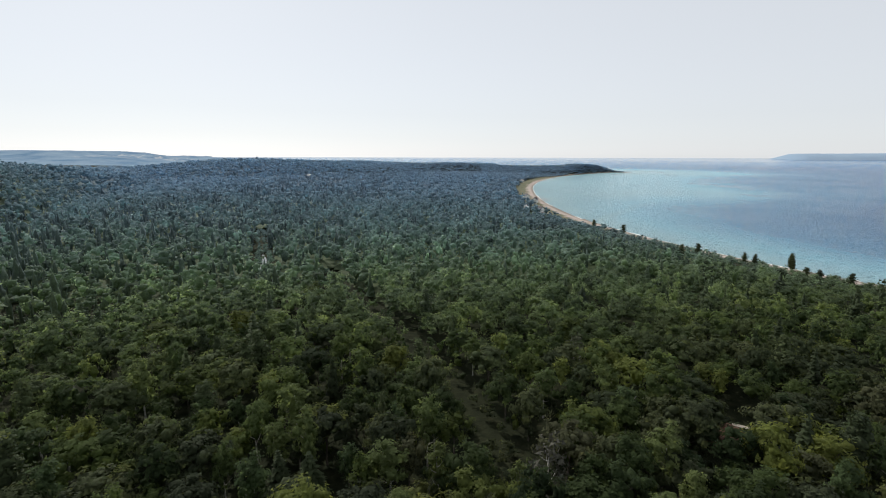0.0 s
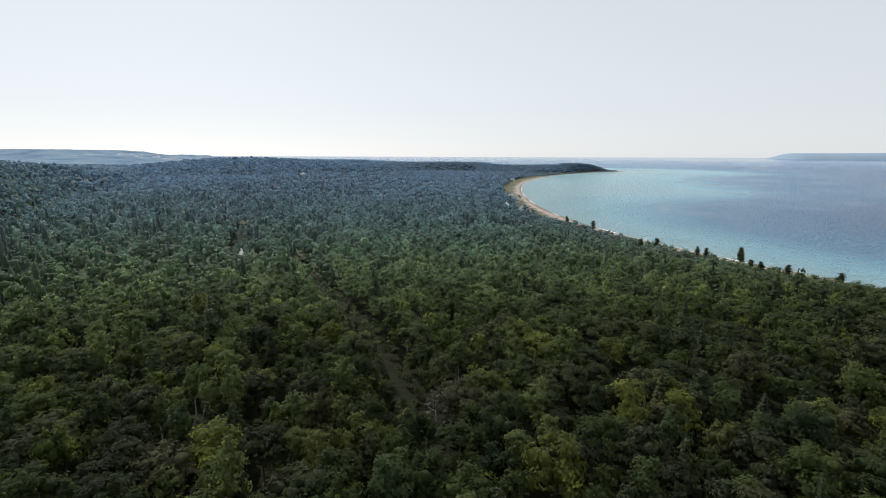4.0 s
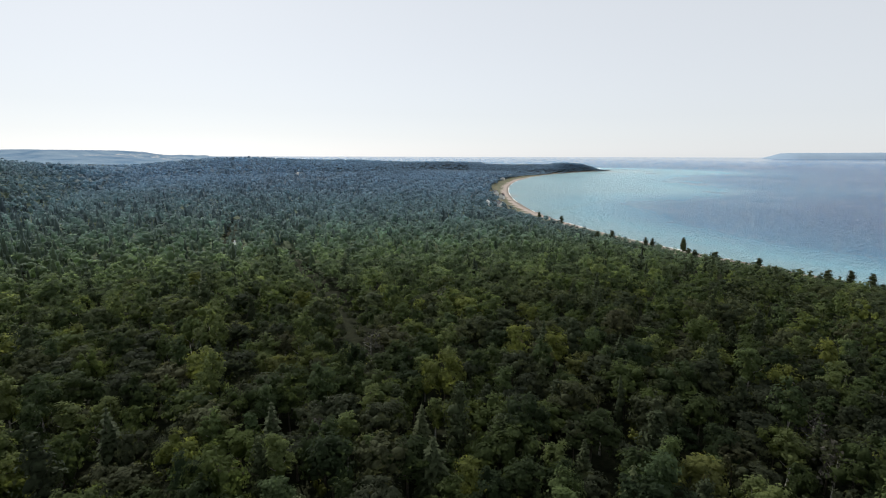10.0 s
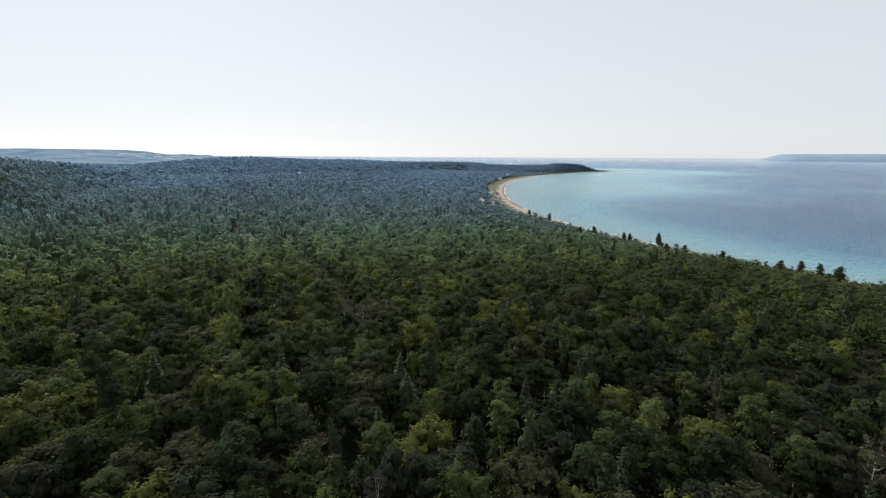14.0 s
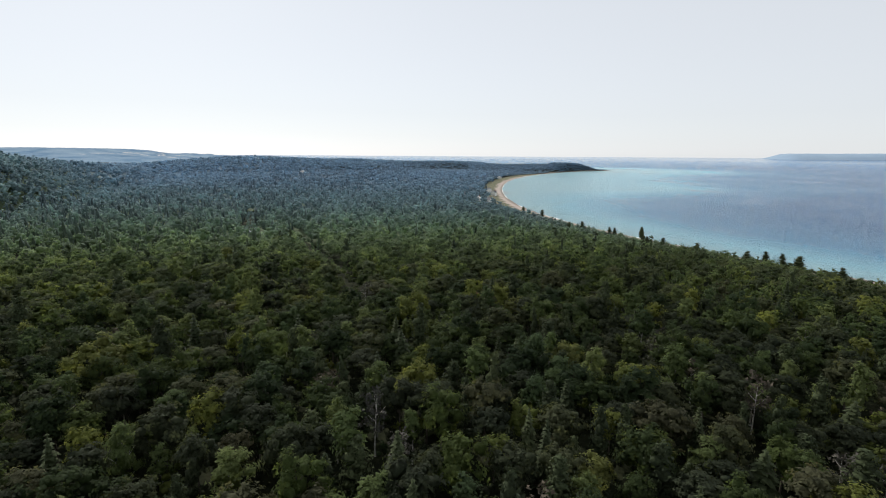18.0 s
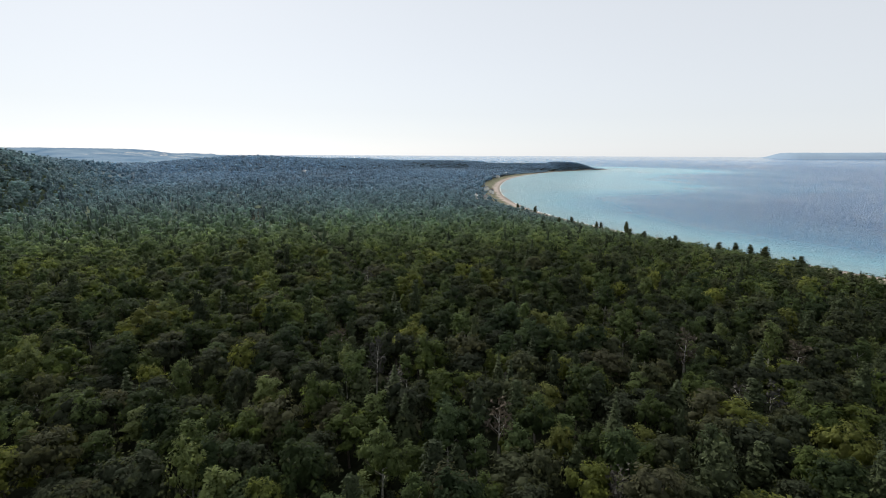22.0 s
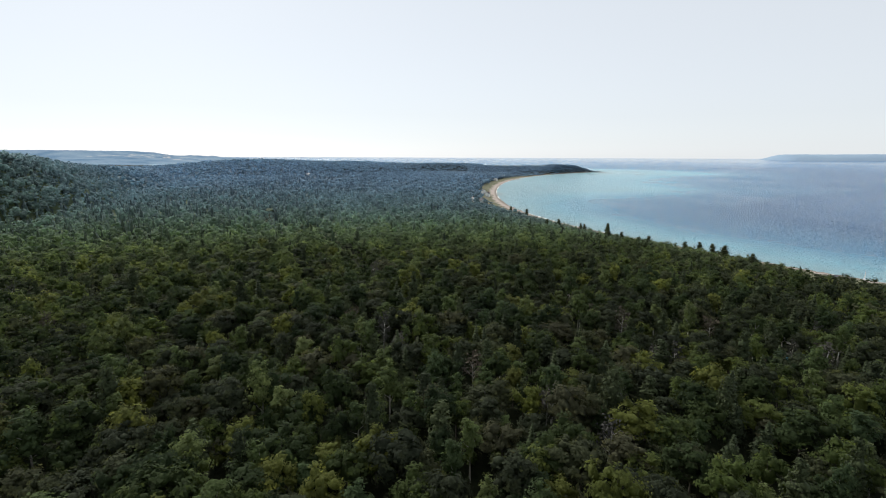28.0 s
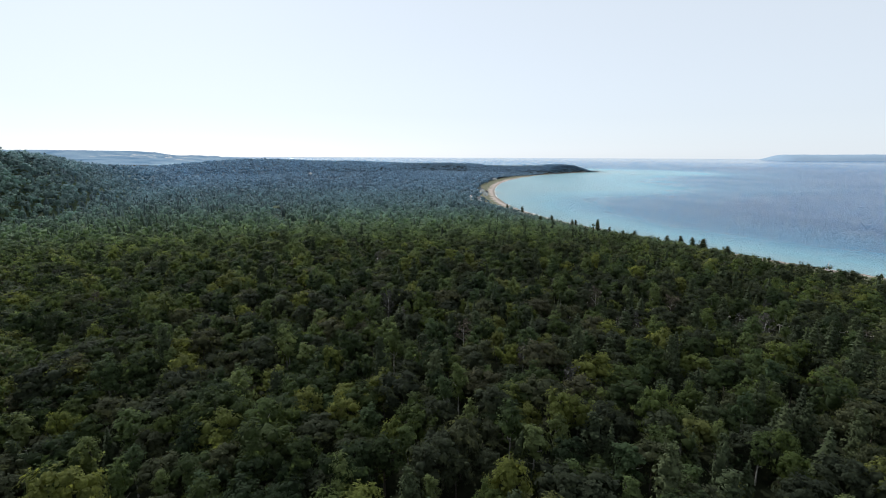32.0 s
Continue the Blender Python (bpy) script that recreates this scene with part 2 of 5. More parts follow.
BARK, PALE_BARK = bark_material(), pale_bark_material()
GROUND, WATER = ground_material(), water_material()
SHINGLE_RED = paint_material("weathered_red_shingle", (0.25, 0.14, 0.105), 0.85, 2.5)
SHINGLE_GREY = paint_material("grey_shingle", (0.10, 0.10, 0.11), 0.85, 2.5)
WHITE_PAINT = paint_material("white_siding_paint", (0.78, 0.78, 0.75), 0.6, 1.5, 0.01, 0.12)
BROWN_BOARD = paint_material("brown_boards", (0.16, 0.10, 0.065), 0.8, 3.0)
GLASS_DARK = paint_material("dark_window_glass", (0.03, 0.035, 0.04), 0.08, 1.0, 0.0, 0.1)
GRAVEL = paint_material("pale_gravel", (0.42, 0.38, 0.33), 0.95, 1.2, 0.05, 0.35)
TARP_BLUE = paint_material("blue_tarpaulin", (0.10, 0.42, 0.62), 0.45, 1.5, 0.03, 0.2)
CANVAS_WHITE = paint_material("white_canvas", (0.78, 0.77, 0.74), 0.8, 2.0, 0.02, 0.15)
STEEL_WHITE = paint_material("white_painted_metal", (0.80, 0.80, 0.80), 0.4, 4.0, 0.0, 0.1)
BRICK_RED = paint_material("brick_chimney", (0.30, 0.14, 0.10), 0.9, 3.0)
BLACK_RUBBER = paint_material("black_rubber", (0.02, 0.02, 0.02), 0.8, 5.0)


def far_land_material(name, haze_glow, wood=(0.092, 0.150, 0.215)):
    """Backdrop of land beyond the lake, haze painted as blue base colour and a glow of its own."""
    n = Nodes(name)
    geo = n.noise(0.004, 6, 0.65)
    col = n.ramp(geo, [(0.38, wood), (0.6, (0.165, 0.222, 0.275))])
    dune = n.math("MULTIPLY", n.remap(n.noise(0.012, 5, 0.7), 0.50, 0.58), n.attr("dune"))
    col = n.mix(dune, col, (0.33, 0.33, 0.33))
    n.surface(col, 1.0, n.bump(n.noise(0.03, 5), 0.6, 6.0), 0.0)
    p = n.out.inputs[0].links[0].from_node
    # emission imitates the haze in front of the land
    n.link(n.mix(1.0, col, haze_glow, "MULTIPLY"), p.inputs["Emission Color"])
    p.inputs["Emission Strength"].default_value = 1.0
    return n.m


FAR_LAND, FAR_ISLAND = far_land_material("hazy_glow_hill", (0.40, 0.40, 0.42)), far_land_material("hazy_glow_island", (0.98, 0.90, 0.90), (0.15, 0.205, 0.262))

# ---- the plan ----
rng = np.random.default_rng(7)


def smooth(a, b, v):
    k = np.clip((np.asarray(v, float) - a) / (b - a), 0, 1)
    return k * k * (3 - 2 * k)


def rounded(points, times=3):
    """Chaikin's corner cutting on an open line."""
    p = np.array(points, float)
    for _ in range(times):
        q = np.empty((2 * len(p), p.shape[1]))
        q[0], q[-1] = p[0], p[-1]
        q[1:-1:2] = 0.75 * p[:-1] + 0.25 * p[1:]
        q[2:-1:2] = 0.25 * p[:-1] + 0.75 * p[1:]
        p = q
    return p


def to_line(x, y, line):
    """Distance of each (x, y) from a polyline, the side (+ right of its run), and the segment position."""
    best = np.full(x.shape, 1e12)
    side, where = np.zeros(x.shape), np.zeros(x.shape)
    for i in range(len(line) - 1):
        ax, ay = line[i][:2]
        bx, by = line[i + 1][:2]
        ux, uy = bx - ax, by - ay
        k = np.clip(((x - ax) * ux + (y - ay) * uy) / (ux * ux + uy * uy + 1e-9), 0, 1)
        dx, dy = x - ax - k * ux, y - ay - k * uy
        d = dx * dx + dy * dy
        near = d < best
        best = np.where(near, d, best)
        side = np.where(near, np.sign(dx * uy - dy * ux), side)
        where = np.where(near, i + k, where)
    return np.sqrt(best), side, where


# waterline from the near beach up to the tip of the headland, then round its back
SHORE = rounded([(900, -1700), (620, -700), (440, -220), (330, 0), (272, 83), (240, 122), (214, 170), (183, 225), (159, 283), (140, 345),
                 (126, 420), (121, 500), (126, 610), (138, 730), (166, 900), (222, 1100), (310, 1305), (425, 1480), (530, 1605), (590, 1650), (690, 1668),
                 (600, 1690), (400, 1780), (150, 1850), (-120, 1920), (-420, 1980), (-900, 2250), (-1600, 2500), (-2400, 2600), (-5200, 2700)])
# crests of the bluff and of the headland ridge: x, y, ground height
BLUFF = rounded([(-290, -140, 48), (-300, 60, 52), (-333, 200, 57), (-342, 285, 55), (-380, 365, 48), (-424, 450, 42), (-446, 540, 39), (-500, 680, 30), (-560, 820, 24), (-680, 1000, 22)], 2)
RIDGE = rounded([(-1500, 1100, 12), (-800, 1130, 18), (-722, 1150, 22), (-606, 1150, 34), (-529, 1160, 39), (-465, 1200, 41), (-411, 1300, 36), (-319, 1450, 33), (-257, 1600, 29), (-130, 1690, 26), (33, 1700, 28), (229, 1650, 25), (400, 1600, 26), (490, 1612, 25), (545, 1628, 22), (575, 1640, 10), (600, 1648, 2)], 2)
GAP = rounded([(-126, 320), (-103, 262), (-87, 221), (-75, 196)])
CREEK = rounded([(-99.5, 253), (-95.5, 245), (-92, 236), (-88.5, 227), (-87.5, 219), (-85, 213)], 4)
DRIVE = rounded([(58.6, 87.2), (60.2, 86.4), (61.6, 85.2), (63.2, 84.2)])
DITCH = rounded([(-56, 210), (-52, 199), (-42, 184), (-29, 160), (-14, 134), (-2, 112), (6, 90), (12, 72)])
LANE = rounded([(150, 12), (160, 3), (178, -4), (205, -16)])


def setback(y):
    """How far behind the waterline the woods begin."""
    return 19 - 4 * smooth(95, 120, y) * (1 - smooth(160, 185, y)) + 7 * smooth(300, 400, y) + 2 * smooth(520, 700, y) * (1 - smooth(980, 1150, y)) - 24 * smooth(1150, 1450, y) + 21 * (1 - smooth(70, 125, y))


def sand_width(y):
    return 7 + 2 * smooth(290, 400, y) - 7 * smooth(1000, 1300, y) - 2 * (1 - smooth(70, 130, y))


def inland(x, y):
    d, side, _ = to_line(x, y, SHORE)
    return np.where(side > 0, -d, d)


def ripple(x, y, s):
    return np.sin(x / s + 1.3 * np.sin(y / s * 0.7)) * np.cos(y / s * 0.9 + np.sin(x / s * 0.6))


def height(x, y, d=None):
    """Ground height over the lake."""
    x, y = np.asarray(x, float), np.asarray(y, float)
    d = inland(x, y) if d is None else d
    plain = 0.10 * np.clip(d, 0, 12) + 0.9 * smooth(10, 40, d) + 0.0085 * np.clip(d - 40, 0, 420) + 0.5 * ripple(x, y, 33) * smooth(15, 60, d)
    z = np.where(d > 0, plain, np.maximum(0.06 * d, -6))
    b, side, k = to_line(x, y, BLUFF)
    hb = np.interp(k, np.arange(len(BLUFF)), BLUFF[:, 2]) - 2.5
    wide = np.where(side > 0, 88.0, 420.0)
    up = hb * (1 - smooth(0, 1, b / wide)) + 2.0 * ripple(x, y, 47) * smooth(0, 60, b)
    z = np.where(d > 0, np.maximum(z, np.where(b < wide, up, z)), z)
    r, side, k = to_line(x, y, RIDGE)
    hr = np.interp(k, np.arange(len(RIDGE)), RIDGE[:, 2])
    wide = np.where(side > 0, 330.0 - 80 * smooth(-150, 100, x), 300.0)
    up = hr * (1 - smooth(0, 1, r / wide)) + 1.2 * ripple(x, y, 80)
    z = np.where(d > 0, np.maximum(z, np.minimum(up, 0.55 * d + 0.5)), z)
    c, _, _ = to_line(x, y, CREEK)
    return z - 1.3 * (1 - smooth(2.0, 5.5, c))


def meadow(x, y):
    """Open grass along the top of the headland and in the far valley."""
    r, side, k = to_line(x, y, RIDGE)
    top = (1 - smooth(48, 60, np.where(side > 0, 1.15 * r, 0.7 * r))) * smooth(120, 230, x) * (1 - smooth(395, 440, x))
    return top


def mesh_from(name, verts, faces, mat, attrs=None, flat=True):
    me = bpy.data.meshes.new(name)
    verts, faces = np.asarray(verts, np.float32), np.asarray(faces, np.int32)
    n, k = faces.shape
    me.vertices.add(len(verts))
    me.vertices.foreach_set("co", verts.ravel())
    me.loops.add(n * k)
    me.loops.foreach_set("vertex_index", faces.ravel())
    me.polygons.add(n)
    me.polygons.foreach_set("loop_start", np.arange(n, dtype=np.int32) * k)
    me.polygons.foreach_set("loop_total", np.full(n, k, np.int32))
    me.polygons.foreach_set("use_smooth", np.full(n, not flat))
    for key, values in (attrs or {}).items():
        me.attributes.new(key, "FLOAT", "POINT").data.foreach_set("value", np.asarray(values, np.float32).ravel())
    me.materials.append(mat)
    me.update(calc_edges=True)
    return me


def grid_faces(nx, ny):
    i = np.arange(nx - 1)[None, :] + nx * np.arange(ny - 1)[:, None]
    return np.stack([i, i + 1, i + nx + 1, i + nx], -1).reshape(-1, 4)


def steps(*spans):
    """Grid lines: (from, to, step) spans, end to end."""
    return np.unique(np.concatenate([np.linspace(a, b, max(2, int(round((b - a) / s)) + 1)) for a, b, s in spans]))


# ---- ground, lake, creek ----
gx = steps((-5000, -1200, 190), (-1200, -500, 25), (-500, -200, 9), (-200, 110, 7), (110, 290, 4), (290, 700, 14), (700, 1300, 60))
gy = steps((-1500, -400, 100), (-400, -150, 20), (-150, 480, 6), (480, 1000, 10), (1000, 2000, 20), (2000, 2800, 80))
GX, GY = np.meshgrid(gx, gy)
fx, fy = GX.ravel(), GY.ravel()
fd = inland(fx, fy)
fz = height(fx, fy, fd)
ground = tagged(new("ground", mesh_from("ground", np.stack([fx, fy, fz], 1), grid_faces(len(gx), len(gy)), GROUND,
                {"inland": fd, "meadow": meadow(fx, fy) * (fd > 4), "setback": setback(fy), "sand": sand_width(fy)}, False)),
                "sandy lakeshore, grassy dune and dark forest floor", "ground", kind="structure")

wx = steps((-7000, -800, 310), (-800, 60, 60), (60, 700, 8), (700, 2000, 65), (2000, 7000, 250))
wy = steps((-1500, -100, 70), (-100, 1000, 9), (1000, 1900, 18), (1900, 4900, 60))
WX, WY = np.meshgrid(wx, wy)
qx, qy = WX.ravel(), WY.ravel()
qd = np.maximum(-inland(qx, qy), 0)
LIFT = 34.0
BAR = rounded([(126, 405), (140, 424), (171, 469), (215, 531), (262, 590)])
wb, _, wk = to_line(qx, qy, BAR)
shoal = np.exp(-(wb / 6.0) ** 2) * np.clip(1.1 - wk / len(BAR), 0, 1)
qz = LIFT * np.clip((qy - 1700) / 3200, 0, 1) ** 1.7
qf = qd * (2.0 - 1.2 * smooth(250, 750, qy))
# value cut far out, so painted haze pales the water towards the horizon
qd = (qd * (3.0 - 2.66 * smooth(200, 760, qy)) + 0.9 * np.clip(qd - 290, 0, 800)) * (1 - 0.67 * smooth(1300, 3000, qy))
lake = tagged(new("water", mesh_from("water", np.stack([qx, qy, qz], 1), grid_faces(len(wx), len(wy)), WATER, {"offshore": qd, "open_water": qf, "shoal": shoal}, False)),
              "calm lake, turquoise over the shallows and blue further out", "lake", kind="structure")


def ribbon(line, width, dz, mat, name):
    p = np.array(line)
    t = np.gradient(p, axis=0)
    t /= np.linalg.norm(t, axis=1)[:, None] + 1e-9
    side = np.stack([t[:, 1], -t[:, 0]], 1)
    cols = []
    for k in (-1, -0.35, 0.35, 1):
        q = p + side * k * width / 2
        cols.append(np.column_stack([q, np.full(len(q), 0.0)]))
    v = np.stack(cols, 1)
    mid = height(p[:, 0], p[:, 1])
    v[:, :, 2] = (mid + dz)[:, None]
    return mesh_from(name, v.reshape(-1, 3), grid_faces(4, len(p)), mat, {"offshore": np.full(len(p) * 4, 260.0)}, False)


run = np.linspace(0, 1, len(CREEK))
creek_width = (0.5 + 3.4 * smooth(0.1, 0.6, run) * (1 - smooth(0.85, 1.0, run)) + 0.9 * np.sin(run * 41) + 0.5 * np.sin(run * 93))[:, None].clip(0.3)
creek = tagged(new("creek_water", ribbon(CREEK, creek_width, 1.0, creek_material(), "creek_water")), "narrow creek winding through a gap in the woods", "creek", kind="structure")
LANE_DENSE = rounded(LANE, 2)
lane = tagged(new("gravel_lane", ribbon(LANE_DENSE, 2.6, 0.35, GRAVEL, "gravel_lane")), "pale gravel lane under the trees", "lane", kind="structure")
drive = tagged(new("gravel_drive", ribbon(rounded(DRIVE, 2), 1.1, 0.35, GRAVEL, "gravel_drive")), "short pale gravel drive beside the cabin", "drive", kind="structure")


def foam_material():
    n = Nodes("surf_foam")
    return n.surface(n.ramp(n.noise(0.6, 4), [(0.35, (0.42, 0.48, 0.46)), (0.6, (0.8, 0.82, 0.8))]), 0.7, n.bump(n.noise(3.0, 3), 0.5, 0.05))


def surf_line():
    """A thin line of spent waves along the waterline."""
    p = rounded(SHORE, 1)
    p = p[(p[:, 1] > -80) & (p[:, 1] < 1560) & (p[:, 0] < 520)]
    t = np.gradient(p, axis=0)
    t /= np.linalg.norm(t, axis=1)[:, None] + 1e-9
    out = np.stack([t[:, 1], -t[:, 0]], 1)
    w = 0.4 + 0.5 * np.sin(p[:, 1] / 17) + 0.3 * np.sin(p[:, 1] / 5.3)
    rows = [np.column_stack([p + out * (0.2 + k * np.maximum(w, 0.25))[:, None], np.full(len(p), 0.05 if 0 < k < 1.5 else 0.02)]) for k in (0.0, 0.5, 1.0, 1.6)]
    v = np.stack(rows, 1).reshape(-1, 3)
    return tagged(new("surf", mesh_from("surf", v, grid_faces(4, len(p)), foam_material(), None, False)), "thin white line of surf along the beach", "surf", kind="stuff")


surf_line()

# ---- far land ----
# skyline of the far shore: x, ground height
FAR_CREST = [(-6000, 84), (-3400, 82), (-3120, 84), (-2820, 81), (-2670, 73), (-2520, 48), (-2435, 38), (-2380, 45), (-2250, 46), (-2190, 40), (-2100, 42), (-2060, 31), (-1950, 30), (-1850, 26), (-1700, 16), (-1500, 6)]


def far_hills():
    hx, hy = steps((-6000, -3500, 60), (-3500, -1500, 12)), steps((2150, 3300, 70), (3300, 3700, 25), (3700, 4300, 60))
    X, Y = np.meshgrid(hx, hy)
    k = (Y - 2150) / 1450
    crest = np.interp(X, *np.array(FAR_CREST).T)
    fold = 0.16 * np.sin(X / 210 + 1.2 * np.sin(Y / 170)) + 0.08 * np.sin(X / 83 + Y / 120)
    z = 2 + crest * smooth(0, 1.0, k + fold * k * (1 - np.clip(k, 0, 1)) * 2) + 1.5 * ripple(X, Y, 61) * np.clip(k, 0, 1)
    woods_top = (smooth(-2420, -2380, X) * (1 - smooth(-2250, -2200, X)) + smooth(-2170, -2155, X) * (1 - smooth(-2110, -2090, X))) * smooth(0.93, 0.97, k) * (1 - smooth(1.03, 1.08, k))
    z += rng.normal(0, 1.2, X.shape) * (k > 0.1) + woods_top * rng.uniform(2, 11, X.shape)
    dune = smooth(-2560, -2450, X) * (1 - smooth(-1800, -1700, X)) * smooth(0.66, 0.78, k) * (1 - smooth(0.96, 1.0, k)) + 0.6 * smooth(-3050, -3000, X) * (1 - smooth(-2930, -2900, X)) * smooth(0.3, 0.36, k) * (1 - smooth(0.42, 0.46, k))
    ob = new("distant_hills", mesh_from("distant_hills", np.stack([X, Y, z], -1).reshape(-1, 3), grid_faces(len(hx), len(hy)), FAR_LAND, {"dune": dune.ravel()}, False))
    return tagged(ob, "hazy blue wooded hills with pale dune patches", "hills", kind="structure")


def island():
    ix, iy = steps((3080, 6800, 40)), steps((4250, 4750, 40))
    X, Y = np.meshgrid(ix, iy)
    across = 1 - np.clip(np.abs((Y - 4500) / 250), 0, 1) ** 2.5
    end = 10 * smooth(3080, 3190, X) + 46 * smooth(3130, 3300, X) + 6 * smooth(3600, 4300, X) - 4 * smooth(4000, 4600, X)
    z = 24 + end * across + rng.normal(0, 1.0, X.shape) * across
    z = np.where(across <= 0.01, 18, z)
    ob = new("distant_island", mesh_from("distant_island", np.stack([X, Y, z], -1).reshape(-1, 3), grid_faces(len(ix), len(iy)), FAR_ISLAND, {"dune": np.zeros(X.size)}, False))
    return tagged(ob, "low hazy blue wooded island on the horizon", "island", kind="structure")


far_hills()
island()

# ---- tree shapes ----
def ico(sub):
    bm = bmesh.new()
    bmesh.ops.create_icosphere(bm, subdivisions=sub, radius=1)
    bm.verts.ensure_lookup_table()
    v = np.array([p.co[:] for p in bm.verts])
    f = np.array([[q.index for q in p.verts] for p in bm.faces])
    bm.free()
    return v, f


ICO = {1: ico(1), 2: ico(2)}


def joined(pieces):
    vs, fs, n = [], [], 0
    for v, f in pieces:
        vs.append(v)
        fs.append(f + n)
        n += len(v)
    return np.concatenate(vs), np.concatenate(fs)


def sprays(g, centres, normals, size, long=1.0, bend=0.25, tri=False):
    """Leaf sprays: bent four-sided blades (or single triangles) lying across the given normals."""
    n = len(centres)
    nn = normals / (np.linalg.norm(normals, axis=1)[:, None] + 1e-9)
    a = g.normal(size=(n, 3))
    a -= nn * np.sum(a * nn, 1)[:, None]
    a /= np.linalg.norm(a, axis=1)[:, None] + 1e-9
    b = np.cross(nn, a)
    s = size * g.uniform(0.6, 1.35, (n, 1))
    A, B = a * s * long, b * s * g.uniform(0.55, 0.95, (n, 1))
    if tri:
        v = np.stack([centres + A, centres - 0.6 * A + B, centres - 0.6 * A - B], 1)
        return v.reshape(-1, 3), np.arange(3 * n).reshape(-1, 3)
    drop = nn * s * bend
    v = np.stack([centres + A - drop, centres + B + 0.15 * A, centres - A - drop, centres - B - 0.1 * A], 1)
    q = 4 * np.arange(n)[:, None]
    return v.reshape(-1, 3), np.concatenate([q + [0, 1, 3], q + [1, 2, 3]], 0)


def blob(g, c, r, sub, rough=0.16):
    v, f = ICO[sub]
    k = 1 + g.normal(0, rough, (len(v), 1))
    return c + v * r * k, f


def sprigs(g, at, out, per, reach, size):
    """Bunches of leaves: per small blades round each place, lying over one another like a spray of twigs."""
    c = np.repeat(at, per, 0) + g.normal(0, reach, (len(at) * per, 3)) * [1, 1, 0.55]
    tilt = np.repeat(out, per, 0) + [0, 0, 0.15] + g.normal(0, 0.26, c.shape)
    return sprays(g, c, tilt, size, 1.0, 0.0, True)


def broad_crown(g, wide, low, high, lobes, clumps, per, size, core=0.62, flat=0.8):
    """A round, billowing crown: lobes over a dome, each clad in bunches of leaves."""
    hh = high - low
    mid = np.array([0, 0, low + 0.46 * hh])
    cs, rs = [mid + [0, 0, 0.04 * hh]], [np.array([0.31 * wide, 0.31 * wide, 0.40 * hh])]
    for i in range(lobes - 1):
        u = (i + g.uniform(0.2, 0.8)) / max(1, lobes - 1)
        a = 2.4 * i + g.uniform(-0.5, 0.5)
        c = 1 - 1.3 * u
        s = math.sqrt(max(0, 1 - c * c))
        k = g.uniform(0.78, 1.12)
        r = wide * g.uniform(0.13, 0.21)
        cs.append(mid + np.array([math.cos(a) * s * 0.35 * wide, math.sin(a) * s * 0.35 * wide, c * 0.42 * hh]) * k)
        rs.append(np.array([r, r, r * flat * g.uniform(0.85, 1.2)]))
    pieces = [blob(g, c, r * core * (1.0 if i else 0.82), 1, 0.2) for i, (c, r) in enumerate(zip(cs, rs))]
    cs, rs = np.array(cs), np.array(rs)
    area = rs[:, 0] * rs[:, 2]
    area[0] *= 0.7
    who = g.choice(len(cs), clumps, p=area / area.sum())
    away = cs[who] - mid
    away /= np.linalg.norm(away, axis=1)[:, None] + 0.3
    n = g.normal(size=(clumps, 3)) + 0.9 * away + [0, 0, 0.35]
    n /= np.linalg.norm(n, axis=1)[:, None]
    at = cs[who] + n * rs[who] * g.uniform(0.70, 1.12, (clumps, 1))
    dome = (at - mid) / [0.5 * wide, 0.5 * wide, 0.5 * hh]
    dome /= np.linalg.norm(dome, axis=1)[:, None] + 1e-6
    pieces.append(sprigs(g, at, 0.5 * n + 0.75 * dome, per, 1.25 * size, size))
    return joined(pieces)


def ragged_cone(g, wide, low, high, sides, rings):
    """The dark body of a conifer: tiers that stand out and draw in by turns."""
    ang = np.linspace(0, 2 * np.pi, sides + 1)[:-1]
    vs, f = [], []
    for i in range(rings):
        u = i / rings
        r = 0.5 * wide * (1 - u) ** 0.85 * (1.0 if i % 2 == 0 else 0.62) * g.uniform(0.72, 1.25, sides)
        z = low + (high - low) * (u + (0.0 if i % 2 == 0 else 0.35 / rings)) + g.normal(0, 0.02 * (high - low), sides)
        vs.append(np.stack([np.cos(ang + 0.4 * i) * r, np.sin(ang + 0.4 * i) * r, z], 1))
    v = np.concatenate(vs + [np.array([[0, 0, high]])])
    for i in range(rings):
        for j in range(sides):
            a, b = i * sides + j, i * sides + (j + 1) % sides
            if i == rings - 1:
                f.append([a, b, len(v) - 1])
            else:
                f += [[a, b, b + sides], [a, b + sides, a + sides]]
    return v, np.array(f)


